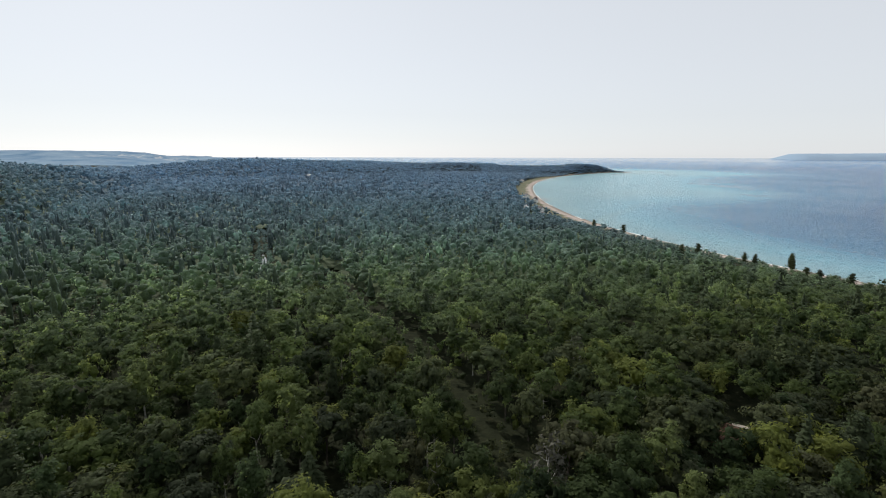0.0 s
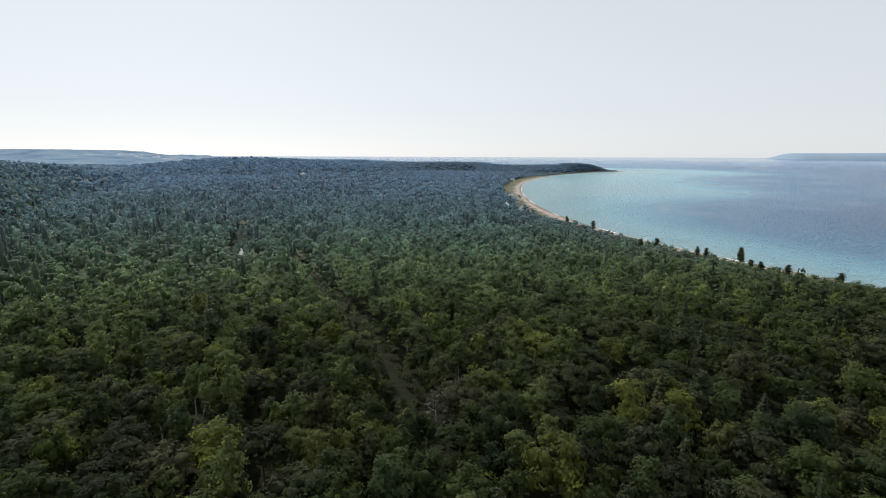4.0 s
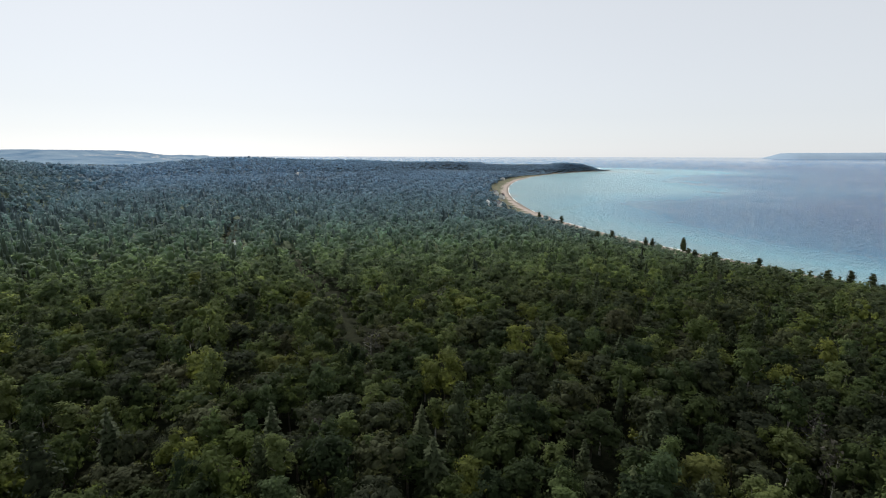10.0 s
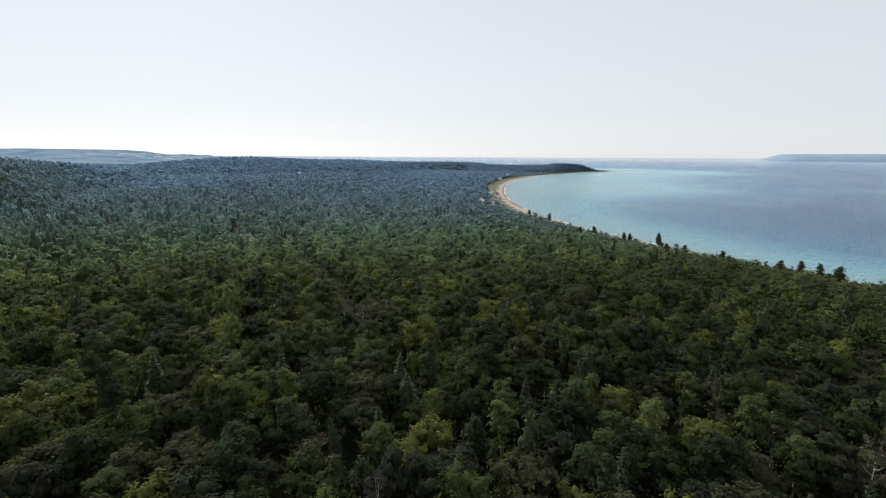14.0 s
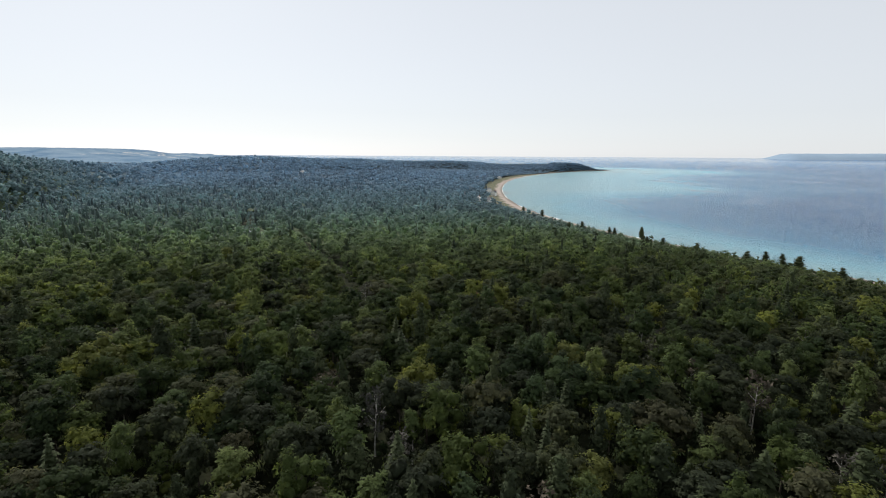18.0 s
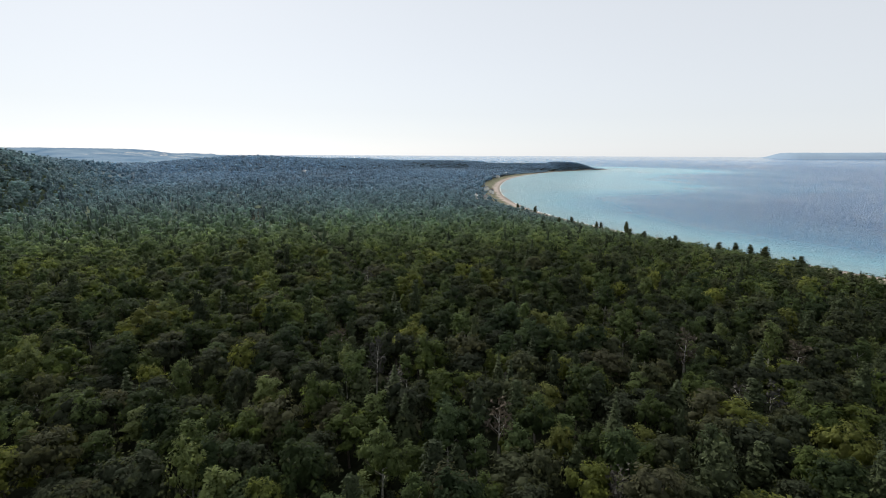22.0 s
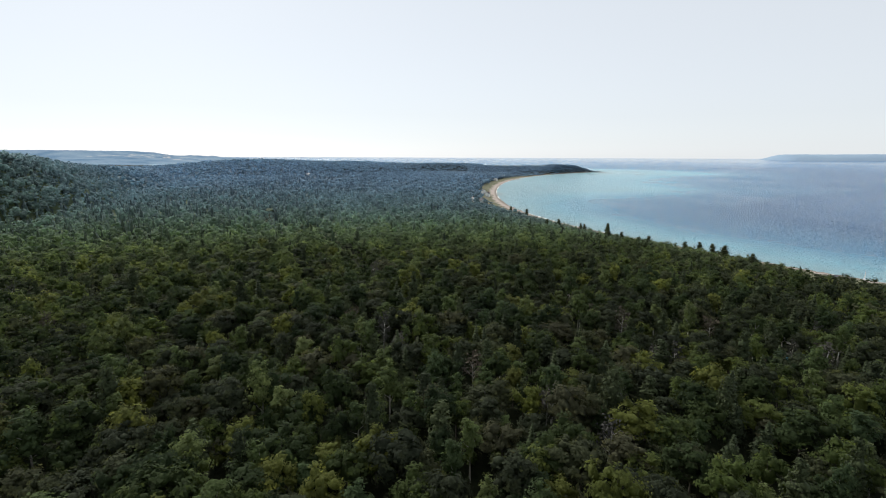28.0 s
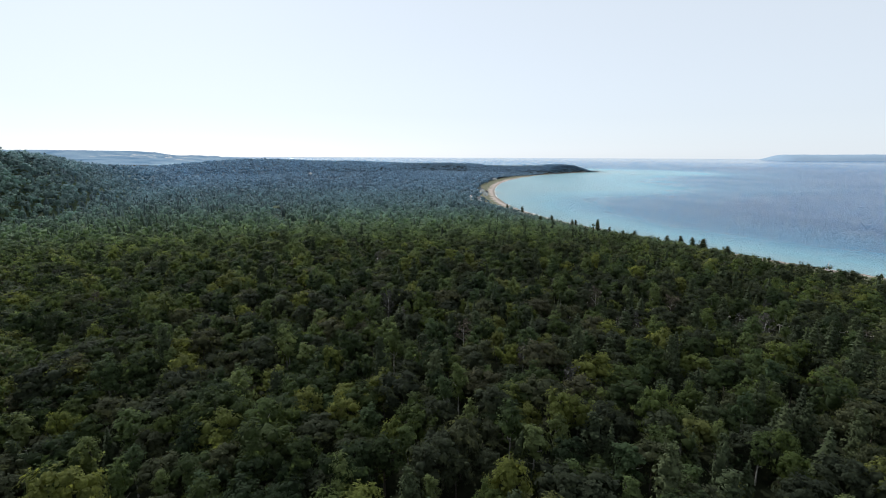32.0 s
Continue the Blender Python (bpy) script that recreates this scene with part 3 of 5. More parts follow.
def spire_crown(g, wide, low, high, tiers, boughs, feathers):
    """A pointed conifer: drooping feathered boughs in tiers round a ragged core."""
    pieces = [ragged_cone(g, wide * 0.62, low + 0.2, high * 0.97, 6, 7)]
    vs, fs, n = [], [], 0
    for k in range(tiers):
        u = (k + g.uniform(-0.2, 0.2)) / tiers
        z = low + (high - low) * np.clip(u, 0, 1) ** 0.92
        reach = 0.5 * wide * (1 - u) ** 0.85 + 0.12
        m = max(4, int(round(boughs * (1 - 0.55 * u))))
        for i in range(m):
            a = 2 * np.pi * (i + g.uniform(-0.35, 0.35)) / m + k
            L = reach * g.uniform(0.7, 1.2)
            d, s = np.array([math.cos(a), math.sin(a), 0]), np.array([-math.sin(a), math.cos(a), 0])
            for q in range(feathers):
                f0, f1 = 0.25 + 0.55 * q / feathers, min(1.05, 0.62 + 0.5 * (q + 1) / feathers)
                w = (0.26 * L + 0.08) * (1 - 0.35 * q / feathers) * g.uniform(0.7, 1.2)
                side = s * w * g.uniform(-0.5, 0.5)
                a0 = np.array([0, 0, z - 0.30 * L * f0 ** 1.6]) + d * L * f0 + side
                a1 = np.array([0, 0, z - 0.30 * L * f1 ** 1.6 + g.normal(0, 0.06)]) + d * L * f1 + 1.6 * side
                vs += [a0 + s * w, a0 - s * w, a1]
                fs.append([n, n + 1, n + 2])
                n += 3
    vs += [[-0.1, 0.0, high - 0.7], [0.1, 0.05, high - 0.7], [0, 0, high]]
    fs += [[n, n + 1, n + 2]]
    pieces.append((np.array(vs), np.array(fs)))
    return joined(pieces)


def pine_crown(g, wide, low, high, plates, tufts, size, sub=1, tri=True):
    """An old pine: flat, uneven plates of needles with gaps of sky between."""
    pieces, cs, rs = [blob(g, np.array([0, 0, low + 0.46 * (high - low)]), np.array([0.13 * wide, 0.13 * wide, 0.46 * (high - low)]), sub, 0.2)], [], []
    for i in range(plates):
        u = (i + g.uniform(0.0, 1.0)) / plates
        a = 2.4 * i + g.uniform(-0.6, 0.6)
        k = (0.34 * wide) * (1 - u * 0.8) * g.uniform(0.3, 1.2)
        c = np.array([math.cos(a) * k, math.sin(a) * k, low + (high - low) * u])
        r = np.array([1, 1, 0.82]) * wide * g.uniform(0.18, 0.34) * (0.75 + 0.9 * u * (1 - u) * 2 - 0.32 * u)
        cs.append(c)
        rs.append(r)
        pieces.append(blob(g, c, r * 0.62, sub, 0.2))
    who = g.integers(0, plates, tufts)
    n = g.normal(size=(tufts, 3))
    n /= np.linalg.norm(n, axis=1)[:, None]
    at = np.array(cs)[who] + n * np.array(rs)[who] * g.uniform(0.9, 1.25, (tufts, 1))
    pieces.append(sprays(g, at, n + g.normal(0, 0.6, n.shape) + [0, 0, 0.5], size, 1.35, 0.2, tri))
    return joined(pieces)


def column_crown(g, wide, low, high, rows, leaves, size, sub=1, tri=True):
    """A narrow upright crown, as of a poplar or a cedar."""
    pieces, zs = [], np.linspace(low + 0.08 * (high - low), high - 0.12 * (high - low), rows)
    for i, z in enumerate(zs):
        u = i / max(1, rows - 1)
        r = 0.5 * wide * (0.75 + 0.5 * math.sin(math.pi * min(1, u * 0.9 + 0.12))) * (1 - 0.45 * u * u) * 0.8
        pieces.append(blob(g, np.array([g.normal(0, 0.06 * wide), g.normal(0, 0.06 * wide), z]), np.array([r, r, (high - low) / rows * 0.85]), sub, 0.16))
    v = np.concatenate([p[0] for p in pieces])
    pick = g.integers(0, len(v), leaves)
    at = v[pick] + g.normal(0, 0.1 * wide, (leaves, 3))
    mid = at.copy()
    mid[:, 2] = 0
    pieces.append(sprays(g, at, mid + g.normal(0, 0.4, at.shape) * wide * 0.3 + [0, 0, 0.3], size, 1.2, 0.2, tri))
    return joined(pieces)


def bare_crown(g, wide, low, high, limbs, twigs):
    """Dead or thin-leaved crown: rising limbs with sparse twigs."""
    pieces, ends = [], []
    for i in range(limbs):
        a = 2.4 * i
        z = low + (high - low) * i / limbs
        d = np.array([math.cos(a), math.sin(a), g.uniform(0.5, 1.1)])
        L = wide * 0.5 * (1.1 - 0.7 * i / limbs)
        p0, p1 = np.array([0, 0, z]), np.array([0, 0, z]) + d * L
        pieces.append(tube([p0, (p0 + p1) / 2 + [0, 0, 0.1 * L], p1], [0.09, 0.06, 0.02], 4))
        ends += [p0 + d * L * k for k in (0.55, 0.75, 0.95)]
    ends = np.array(ends)
    pick = g.integers(0, len(ends), twigs)
    at = ends[pick] + g.normal(0, 0.09 * wide, (twigs, 3))
    pieces.append(sprays(g, at, g.normal(size=(twigs, 3)), 0.28, 1.5, 0.2, True))
    return joined(pieces)


def tube(points, radii, sides=6):
    p = np.array(points, float)
    ring = np.linspace(0, 2 * np.pi, sides + 1)[:-1]
    t = np.gradient(p, axis=0)
    t /= np.linalg.norm(t, axis=1)[:, None] + 1e-9
    ref = np.where(np.abs(t[:, 2:3]) > 0.9, [[1.0, 0, 0]], [[0, 0, 1.0]])
    a = np.cross(t, ref)
    a /= np.linalg.norm(a, axis=1)[:, None] + 1e-9
    b = np.cross(t, a)
    v = p[:, None, :] + np.array(radii)[:, None, None] * (np.cos(ring)[None, :, None] * a[:, None, :] + np.sin(ring)[None, :, None] * b[:, None, :])
    f = []
    for i in range(len(p) - 1):
        for j in range(sides):
            k = (j + 1) % sides
            q = [i * sides + j, i * sides + k, (i + 1) * sides + k, (i + 1) * sides + j]
            f += [[q[0], q[1], q[2]], [q[0], q[2], q[3]]]
    return v.reshape(-1, 3), np.array(f)


def trunk_shape(g, high, thick, limbs, spread):
    lean = g.normal(0, 0.03 * high, 2)
    pts = [(0, 0, -0.5), (0.2 * lean[0], 0.2 * lean[1], high * 0.3), (0.6 * lean[0], 0.6 * lean[1], high * 0.65), (lean[0], lean[1], high * 0.93)]
    pieces = [tube(pts, [thick * 1.25, thick * 0.8, thick * 0.5, thick * 0.12], 6)]
    for i in range(limbs):
        a, u = 2.4 * i + g.uniform(-0.4, 0.4), 0.38 + 0.45 * i / max(1, limbs)
        base = np.array([lean[0] * u, lean[1] * u, high * u])
        d = np.array([math.cos(a), math.sin(a), g.uniform(0.4, 0.9)]) * spread * (1.1 - u * 0.6)
        pieces.append(tube([base, base + 0.5 * d + [0, 0, 0.1], base + d + [0, 0, 0.25 * spread]], [thick * 0.4, thick * 0.25, thick * 0.06], 4))
    return joined(pieces)


# Each kind: crown near, in the middle distance, far off and on the headland, for hardwoods one between near and middle; all about 10 m high


def kind_shapes(kind, v):
    g = np.random.default_rng(100 + v + 10 * sum(map(ord, kind)))
    if kind == "maple":
        w = g.uniform(6.8, 8.6)
        return (broad_crown(g, w, 2.4, 10.6, 14, 112, 12, 0.25), broad_crown(g, w, 2.6, 10.6, 7, 38, 6, 0.38, 0.54), broad_crown(g, w, 2.6, 10.6, 4, 20, 2, 0.48, 0.84), broad_crown(g, w * 1.1, 2.6, 9.8, 2, 3, 2, 0.6, 0.9), broad_crown(g, w, 2.5, 10.6, 10, 68, 8, 0.29, 0.58))
    if kind == "oak":
        w = g.uniform(7.4, 9.2)
        return (broad_crown(g, w, 2.8, 10.2, 16, 112, 12, 0.25, flat=0.66), broad_crown(g, w, 3.0, 10.2, 8, 38, 6, 0.38, 0.54, flat=0.66), broad_crown(g, w, 3.0, 10.2, 4, 20, 2, 0.48, 0.84, flat=0.66), broad_crown(g, w * 1.1, 3.0, 9.6, 2, 3, 2, 0.6, 0.9), broad_crown(g, w, 2.9, 10.2, 11, 68, 8, 0.29, 0.58, 0.66))
    if kind == "aspen":
        w = g.uniform(4.4, 5.6)
        return (broad_crown(g, w, 1.5, 11.4, 13, 96, 12, 0.22, flat=1.1), broad_crown(g, w, 2.4, 11.4, 6, 30, 6, 0.33, 0.54, flat=1.1), broad_crown(g, w, 2.8, 11.4, 3, 15, 2, 0.48, 0.84, flat=1.1), broad_crown(g, w * 1.2, 2.8, 10.8, 2, 2, 2, 0.6, 0.9), broad_crown(g, w, 2.0, 11.4, 9, 58, 8, 0.26, 0.58, 1.1))
    if kind == "pine":
        w = g.uniform(5.4, 7.0)
        return (pine_crown(g, w, 1.2, 11.8, 16, 760, 0.25), pine_crown(g, w, 1.0, 11.8, 7, 70, 0.45, 1), pine_crown(g, w * 1.1, 0.4, 11.4, 3, 8, 0.8, 1), pine_crown(g, w * 1.2, 0.4, 11.0, 2, 4, 0.9, 1))
    if kind == "spruce":
        w = g.uniform(4.4, 5.8)
        return (spire_crown(g, w, 1.2, 11.6, 15, 13, 3), spire_crown(g, w, 1.2, 11.6, 8, 7, 2), ragged_cone(g, w * 0.9, 0.8, 11.6, 6, 6), ragged_cone(g, w * 1.0, 0.8, 11.4, 5, 4))
    if kind == "cedar":
        w = g.uniform(2.6, 3.3)
        return (column_crown(g, w, 0.9, 10.6, 6, 220, 0.34), column_crown(g, w, 0.9, 10.6, 3, 34, 0.55), column_crown(g, w * 1.1, 0.9, 10.6, 1, 6, 0.8), column_crown(g, w * 1.2, 0.9, 10.4, 1, 3, 0.8))
    w = g.uniform(4.2, 5.4)
    return (bare_crown(g, w, 3.2, 10.0, 9, 200), bare_crown(g, w, 3.2, 10.0, 5, 40), bare_crown(g, w, 3.2, 10.0, 2, 8), bare_crown(g, w, 3.2, 10.0, 1, 4))


LEAVES = {"maple": LEAF_GREEN, "oak": LEAF_OLIVE, "aspen": LEAF_ASPEN, "pine": NEEDLE, "spruce": NEEDLE, "cedar": NEEDLE, "bare": DRY_LEAF}
LABELS = {"maple": ("maple_tree", "full-leaved green maple with a rounded billowing crown", "tree"),
          "oak": ("oak_tree", "broad olive-green oak in the forest canopy", "tree"),
          "aspen": ("aspen_tree", "light yellow-green aspen with a narrow crown", "tree"),
          "pine": ("pine_tree", "dark green pine with uneven layered boughs", "pine"),
          "spruce": ("spruce_tree", "dark pointed spruce rising out of the woods", "spruce"),
          "cedar": ("cedar_tree", "slim dark columnar cedar among the trees", "cedar"),
          "bare": ("bare_tree", "thin grey half-dead tree with sparse twigs", "tree")}
KINDS = list(LABELS)
VARIANTS = 3
SHAPES = {k: [kind_shapes(k, v) for v in range(VARIANTS)] for k in KINDS}

# ---- where the trees stand ----
# tree-free circles round huts, with more opened towards the camera so roofs show
CLEARINGS = [(58.8, 83.6, 2.8), (53.3, 80.8, 3.3), (51.6, 77.0, 3.0), (49.4, 74.0, 2.6), (147, -11, 2.8), (157, 9, 1.9), (233, 84, 9.0), (228, 77, 4.5), (241, 93, 7.0), (-121, 12, 2.5),
        (70, 530, 9), (68, 519, 8), (65, 508, 7), (76, 444, 7), (89, 440, 6), (80, 462, 7), (77, 452, 7), (92, 450, 6), (106, 610, 9), (108, 560, 7), (140, 990, 10), (137, 972, 9), (165, 1010, 11), (162, 990, 9), (205, 1180, 12), (200, 1160, 9), (110, 960, 10), (-293, 1030, 11), (-290, 1016, 8)]


# trees that stand out: kind, x, y, width, height, colour (0 dark to 1 light)
SPECIAL = [("aspen", -64.7, 65.8, 1.3, 1.05, 0.7), ("maple", -52, 88, 1.25, 1.05, 0.75), ("maple", -55.8, 124.4, 1.25, 1.0, 0.85), ("aspen", -43.6, 151.8, 1.3, 1.0, 0.6),
           ("maple", 19.4, 97.9, 1.2, 1.05, 0.85), ("maple", 38.8, 99.5, 1.15, 1.05, 0.8), ("aspen", 35.1, 83, 1.3, 1.0, 0.7), ("maple", -11, 100.6, 1.1, 1.1, 0.7),
           ("maple", -29, 100.5, 1.2, 1.0, 0.7), ("maple", -72.7, 115.7, 1.2, 1.0, 0.8), ("maple", 34.4, 122.1, 1.2, 1.05, 0.85), ("maple", 60.3, 65.7, 1.15, 1.05, 0.82),
           ("aspen", 11.2, 13.3, 1.25, 1.02, 0.9), ("aspen", 66.4, 8.4, 1.3, 1.05, 0.9), ("maple", 20.3, 42.2, 1.25, 1.05, 0.8), ("maple", 45, 17.8, 1.15, 1.0, 0.78),
           ("maple", 73.3, -18.7, 1.3, 1.1, 0.8), ("maple", 44.6, -20.7, 1.15, 1.05, 0.75), ("oak", 10.2, -11.6, 1.15, 1.1, 0.8), ("oak", 24, 13.4, 1.1, 1.0, 0.5),
           ("maple", 20.4, -66.3, 1.25, 1.08, 0.7), ("oak", 47.4, -76, 1.1, 1.1, 0.6), ("maple", 39.2, -89.3, 1.15, 1.05, 0.7), ("aspen", 79.8, -89.4, 1.3, 1.0, 0.6),
           ("maple", 114.5, -43.5, 1.2, 1.1, 0.75), ("maple", 74.4, -17.9, 1.0, 1.0, 0.7), ("maple", 88.1, -85.4, 1.2, 1.05, 0.75), ("maple", 14.6, -84.9, 1.2, 1.0, 0.6),
           ("spruce", 4.5, 30, 1.1, 1.1, 0.2), ("spruce", 29.5, 30.5, 1.05, 1.08, 0.3), ("bare", 18.5, 2, 1.2, 1.0, 0.5), ("bare", 78, -60, 1.1, 1.0, 0.5), ("cedar", -105.2, 10.5, 1.1, 0.95, 0.1), ("bare", -121.5, 11.5, 0.9, 1.15, 0.5),
           ("pine", 116, 362, 0.99, 0.72, 0.2), ("pine", 128, 333, 1.09, 0.78, 0.2), ("pine", 133, 259, 0.99, 0.68, 0.2), ("pine", 143, 261, 1.09, 0.72, 0.2), ("pine", 156, 240, 0.90, 0.66, 0.3),
           ("pine", 157, 233, 0.99, 0.70, 0.2), ("pine", 169, 214, 0.90, 0.50, 0.2), ("pine", 167, 204, 0.90, 0.60, 0.2), ("pine", 172, 193, 0.90, 0.71, 0.2), ("cedar", 186, 181, 1.5, 0.60, 0.3),
           ("pine", 197, 153, 0.99, 0.76, 0.3), ("pine", 205, 151, 0.99, 0.80, 0.2), ("pine", 211, 147, 1.09, 0.78, 0.2), ("cedar", 215, 141, 1.9, 0.72, 0.2), ("pine", 217, 118, 0.99, 0.74, 0.2), ("spruce", 228, 97, 0.5, 0.48, 0.2)]


def spread(x0, x1, y0, y1, cell, seed):
    g = np.random.default_rng(seed)
    xs, ys = np.meshgrid(np.arange(x0, x1, cell), np.arange(y0, y1, cell * 0.87))
    xs = xs + (np.arange(ys.shape[0]) % 2)[:, None] * cell / 2
    x, y = xs.ravel() + g.uniform(-0.36, 0.36, xs.size) * cell, ys.ravel() + g.uniform(-0.36, 0.36, xs.size) * cell
    return x, y, g


def woods(x0, x1, y0, y1, cell, seed):
    """Places for trees: x, y, ground, and the generator, kept off the shore, water, lane, clearings and fields."""
    x, y, g = spread(x0, x1, y0, y1, cell, seed)
    keep = (np.abs(x - 49) < 0.96 * (y + 175) + 30 + 70 * (1 - smooth(-60, 60, y))) | (y < -120)
    x, y = x[keep], y[keep]
    d = inland(x, y)
    keep = d > setback(y) + g.normal(0, 2.0, x.size)
    c = to_line(x, y, CREEK)[0]
    keep &= to_line(x, y, DITCH)[0] > 5.0 + 1.8 * g.random(x.size)
    keep &= c > 3.6 + 1.0 * g.random(x.size)
    keep &= to_line(x, y, GAP)[0] > 4.3 + 1.2 * g.random(x.size)
    keep &= to_line(x, y, LANE)[0] > 1.3
    keep &= to_line(x, y, DRIVE)[0] > 2.0
    for _, sx_, sy_, *_ in SPECIAL:
        keep &= np.hypot(x - sx_, y - sy_) > 3.3
    keep &= meadow(x, y) < 0.4 + 0.2 * g.random(x.size)
    for hx, hy, r in CLEARINGS:
        keep &= np.hypot(x - hx, y - hy) > r
    keep &= g.random(x.size) > 0.015
    x, y, d = x[keep], y[keep], d[keep]
    return x, y, height(x, y, d), d, g


def choose(x, y, d, g):
    """The kind of tree at each place: hardwoods, with conifer stands in the wet ground and along the shore."""
    wet = 0.5 + 0.5 * ripple(x + 40, y - 25, 58) + 0.35 * ripple(x, y, 23)
    con = 0.06 + 0.22 * smooth(0.55, 1.1, wet) + 0.17 * smooth(180, 420, y) * (1 - smooth(0, 70, -x - 300)) + 0.16 * (1 - smooth(25, 95, d)) + 0.36 * smooth(30, 130, -x) * smooth(60, 170, y) * (1 - smooth(260, 330, -x))
    con = con * (0.10 + 0.90 * smooth(55, 85, d)) + 0.42 * smooth(170, 215, y) * (1 - smooth(60, 90, d))
    con = np.where(height_above(x, y, d) > 9, 0.10, con)
    u, w = g.random(x.size), g.random(x.size)
    con = con + 0.04 * smooth(45, 110, x)
    w = np.where((x > 45) & (w < 0.10), 0.6, w)
    w = np.where((d < 75) & (g.random(x.size) < 0.7), 0.6, w)
    hard = np.where(w < 0.50, 0, np.where(w < 0.76, 1, np.where(w < 0.982, 2, 6)))
    soft = np.where(d < 90, 3, np.where(w < 0.55, 3, np.where(w < 0.86, 4, 5)))
    return np.where(u < con, soft, hard)


def height_above(x, y, d):
    z = height(x, y, d)
    return z - (1.0 + 0.0085 * np.clip(d - 40, 0, 420))


def haze_of(x, y):
    """How much blue haze is painted into the leaves: none in the near wood, more up the coast and on the bluff."""
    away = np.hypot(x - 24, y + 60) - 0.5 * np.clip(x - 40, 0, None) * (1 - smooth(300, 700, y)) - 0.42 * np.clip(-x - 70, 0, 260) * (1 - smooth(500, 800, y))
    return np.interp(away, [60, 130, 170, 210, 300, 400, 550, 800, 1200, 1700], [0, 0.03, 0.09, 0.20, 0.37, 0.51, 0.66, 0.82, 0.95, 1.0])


def merged(name, mat, lists):
    """One mesh out of many placed copies of shapes: lists of (verts, faces, x, y, z, turn, sx, sz, tint)."""
    vs, fs, ts, bs, n = [], [], [], [], 0
    for v, f, x, y, z, turn, sx, sz, tint in lists:
        if len(x) == 0:
            continue
        c, s = np.cos(turn)[:, None], np.sin(turn)[:, None]
        X = (v[None, :, 0] * c - v[None, :, 1] * s) * sx[:, None] + x[:, None]
        Y = (v[None, :, 0] * s + v[None, :, 1] * c) * sx[:, None] + y[:, None]
        Z = v[None, :, 2] * sz[:, None] + z[:, None]
        vs.append(np.stack([X, Y, Z], -1).reshape(-1, 3))
        fs.append((f[None] + (n + len(v) * np.arange(len(x)))[:, None, None]).reshape(-1, 3))
        ts.append(np.repeat(tint, len(v)))
        bs.append(np.repeat(haze_of(x, y), len(v)))
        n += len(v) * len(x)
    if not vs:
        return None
    return new(name, mesh_from(name, np.concatenate(vs), np.concatenate(fs), mat, {"tint": np.concatenate(ts), "leaf_haze": np.concatenate(bs)}, False))


def part(name, shape, mat, parent, label=""):
    me = shape if isinstance(shape, bpy.types.Mesh) else mesh_from(name, shape[0], shape[1], mat, None, False)
    ob = new(name, me)
    ob.parent = parent
    return tagged(ob, label)


def tree_thing(kind, v, crown=None, mat=None, label=None, name=None):
    nm, lb, cat = LABELS[kind]
    root = new(name or nm)
    tagged(root, label or lb, cat, "trees of the wood")
    g = np.random.default_rng(v + 5)
    part("trunk", trunk_shape(g, 9.6, 0.17, 5, 2.2), PALE_BARK if kind in ("aspen", "bare") else BARK, root)
    part("crown", crown or SHAPES[kind][v][0], mat or LEAVES[kind], root)
    return root


# near trees, each a thing of its own; those further off are joined
THINGS = {}
bins = {}


def add_bin(key, mat, row):
    bins.setdefault((key, mat.name), (mat, []))[1].append(row)


def size_of(n, g):
    s = g.uniform(0.68, 1.22, n)
    return s * g.uniform(0.88, 1.16, n), (0.42 + 0.58 * s) * g.uniform(0.80, 1.24, n)


x, y, z, d, g = woods(-330, 290, -150, 330, 6.1, 21)
k = choose(x, y, d, g)
sx, sz = size_of(x.size, g)
turn, tint, var = g.uniform(0, 6.28, x.size), g.random(x.size), g.integers(0, VARIANTS, x.size)
low = 0.44 + 0.12 * smooth(100, 130, y) * (1 - smooth(165, 200, y))
sz = sz * (low + (1 - low) * smooth(24, 85, d)) * np.where(d < 45, g.uniform(0.75, 1.15, x.size) * np.where((k >= 3) & (k <= 5), g.uniform(0.8, 1.3, x.size), 1), 1)
sz = sz * np.where((d < 60) & (k >= 3) & (k <= 5), 0.84, 1.0)
sx = sx * np.where((d < 60) & (k >= 3) & (k <= 5), 1.15, 1.0) * (0.66 + 0.34 * smooth(30, 85, d))
sx = sx * np.where(height_above(x, y, d) > 4, 1.2, 1.0) * np.where(y < -104, 1.3, 1.0)
FLIGHT_X = np.interp(62 - y, [0, 20, 52, 100, 160], [0, 23, 36, 44, 49])      # camera's flight line moved 62 m ahead, from north to south
near = np.hypot(x - FLIGHT_X, np.maximum(y, 62))
order = np.argsort(near)
away = np.hypot(x - 24, y + 60) - 0.5 * np.clip(x - 40, 0, None)
z = z - 1.1 * (1 - smooth(30, 60, d))
LIMIT = 290
count = {q: 0 for q in range(len(KINDS))}
single = np.zeros(x.size, bool)
for i in order:
    if near[i] < 160 and y[i] > -104 and count[k[i]] < LIMIT:
        single[i] = True
        count[k[i]] += 1
masters = {}
for i in np.nonzero(single)[0]:
    key = (KINDS[k[i]], int(var[i]))
    m = Matrix.LocRotScale((x[i], y[i], z[i]), Euler((0, 0, turn[i])), (sx[i], sx[i], sz[i]))
    if key not in masters:
        masters[key] = tree_thing(*key)
        masters[key].matrix_basis = m
        THINGS[key] = (masters[key], m)
    else:
        made = copy_thing(THINGS[key][0], m)
        made.matrix_basis = m
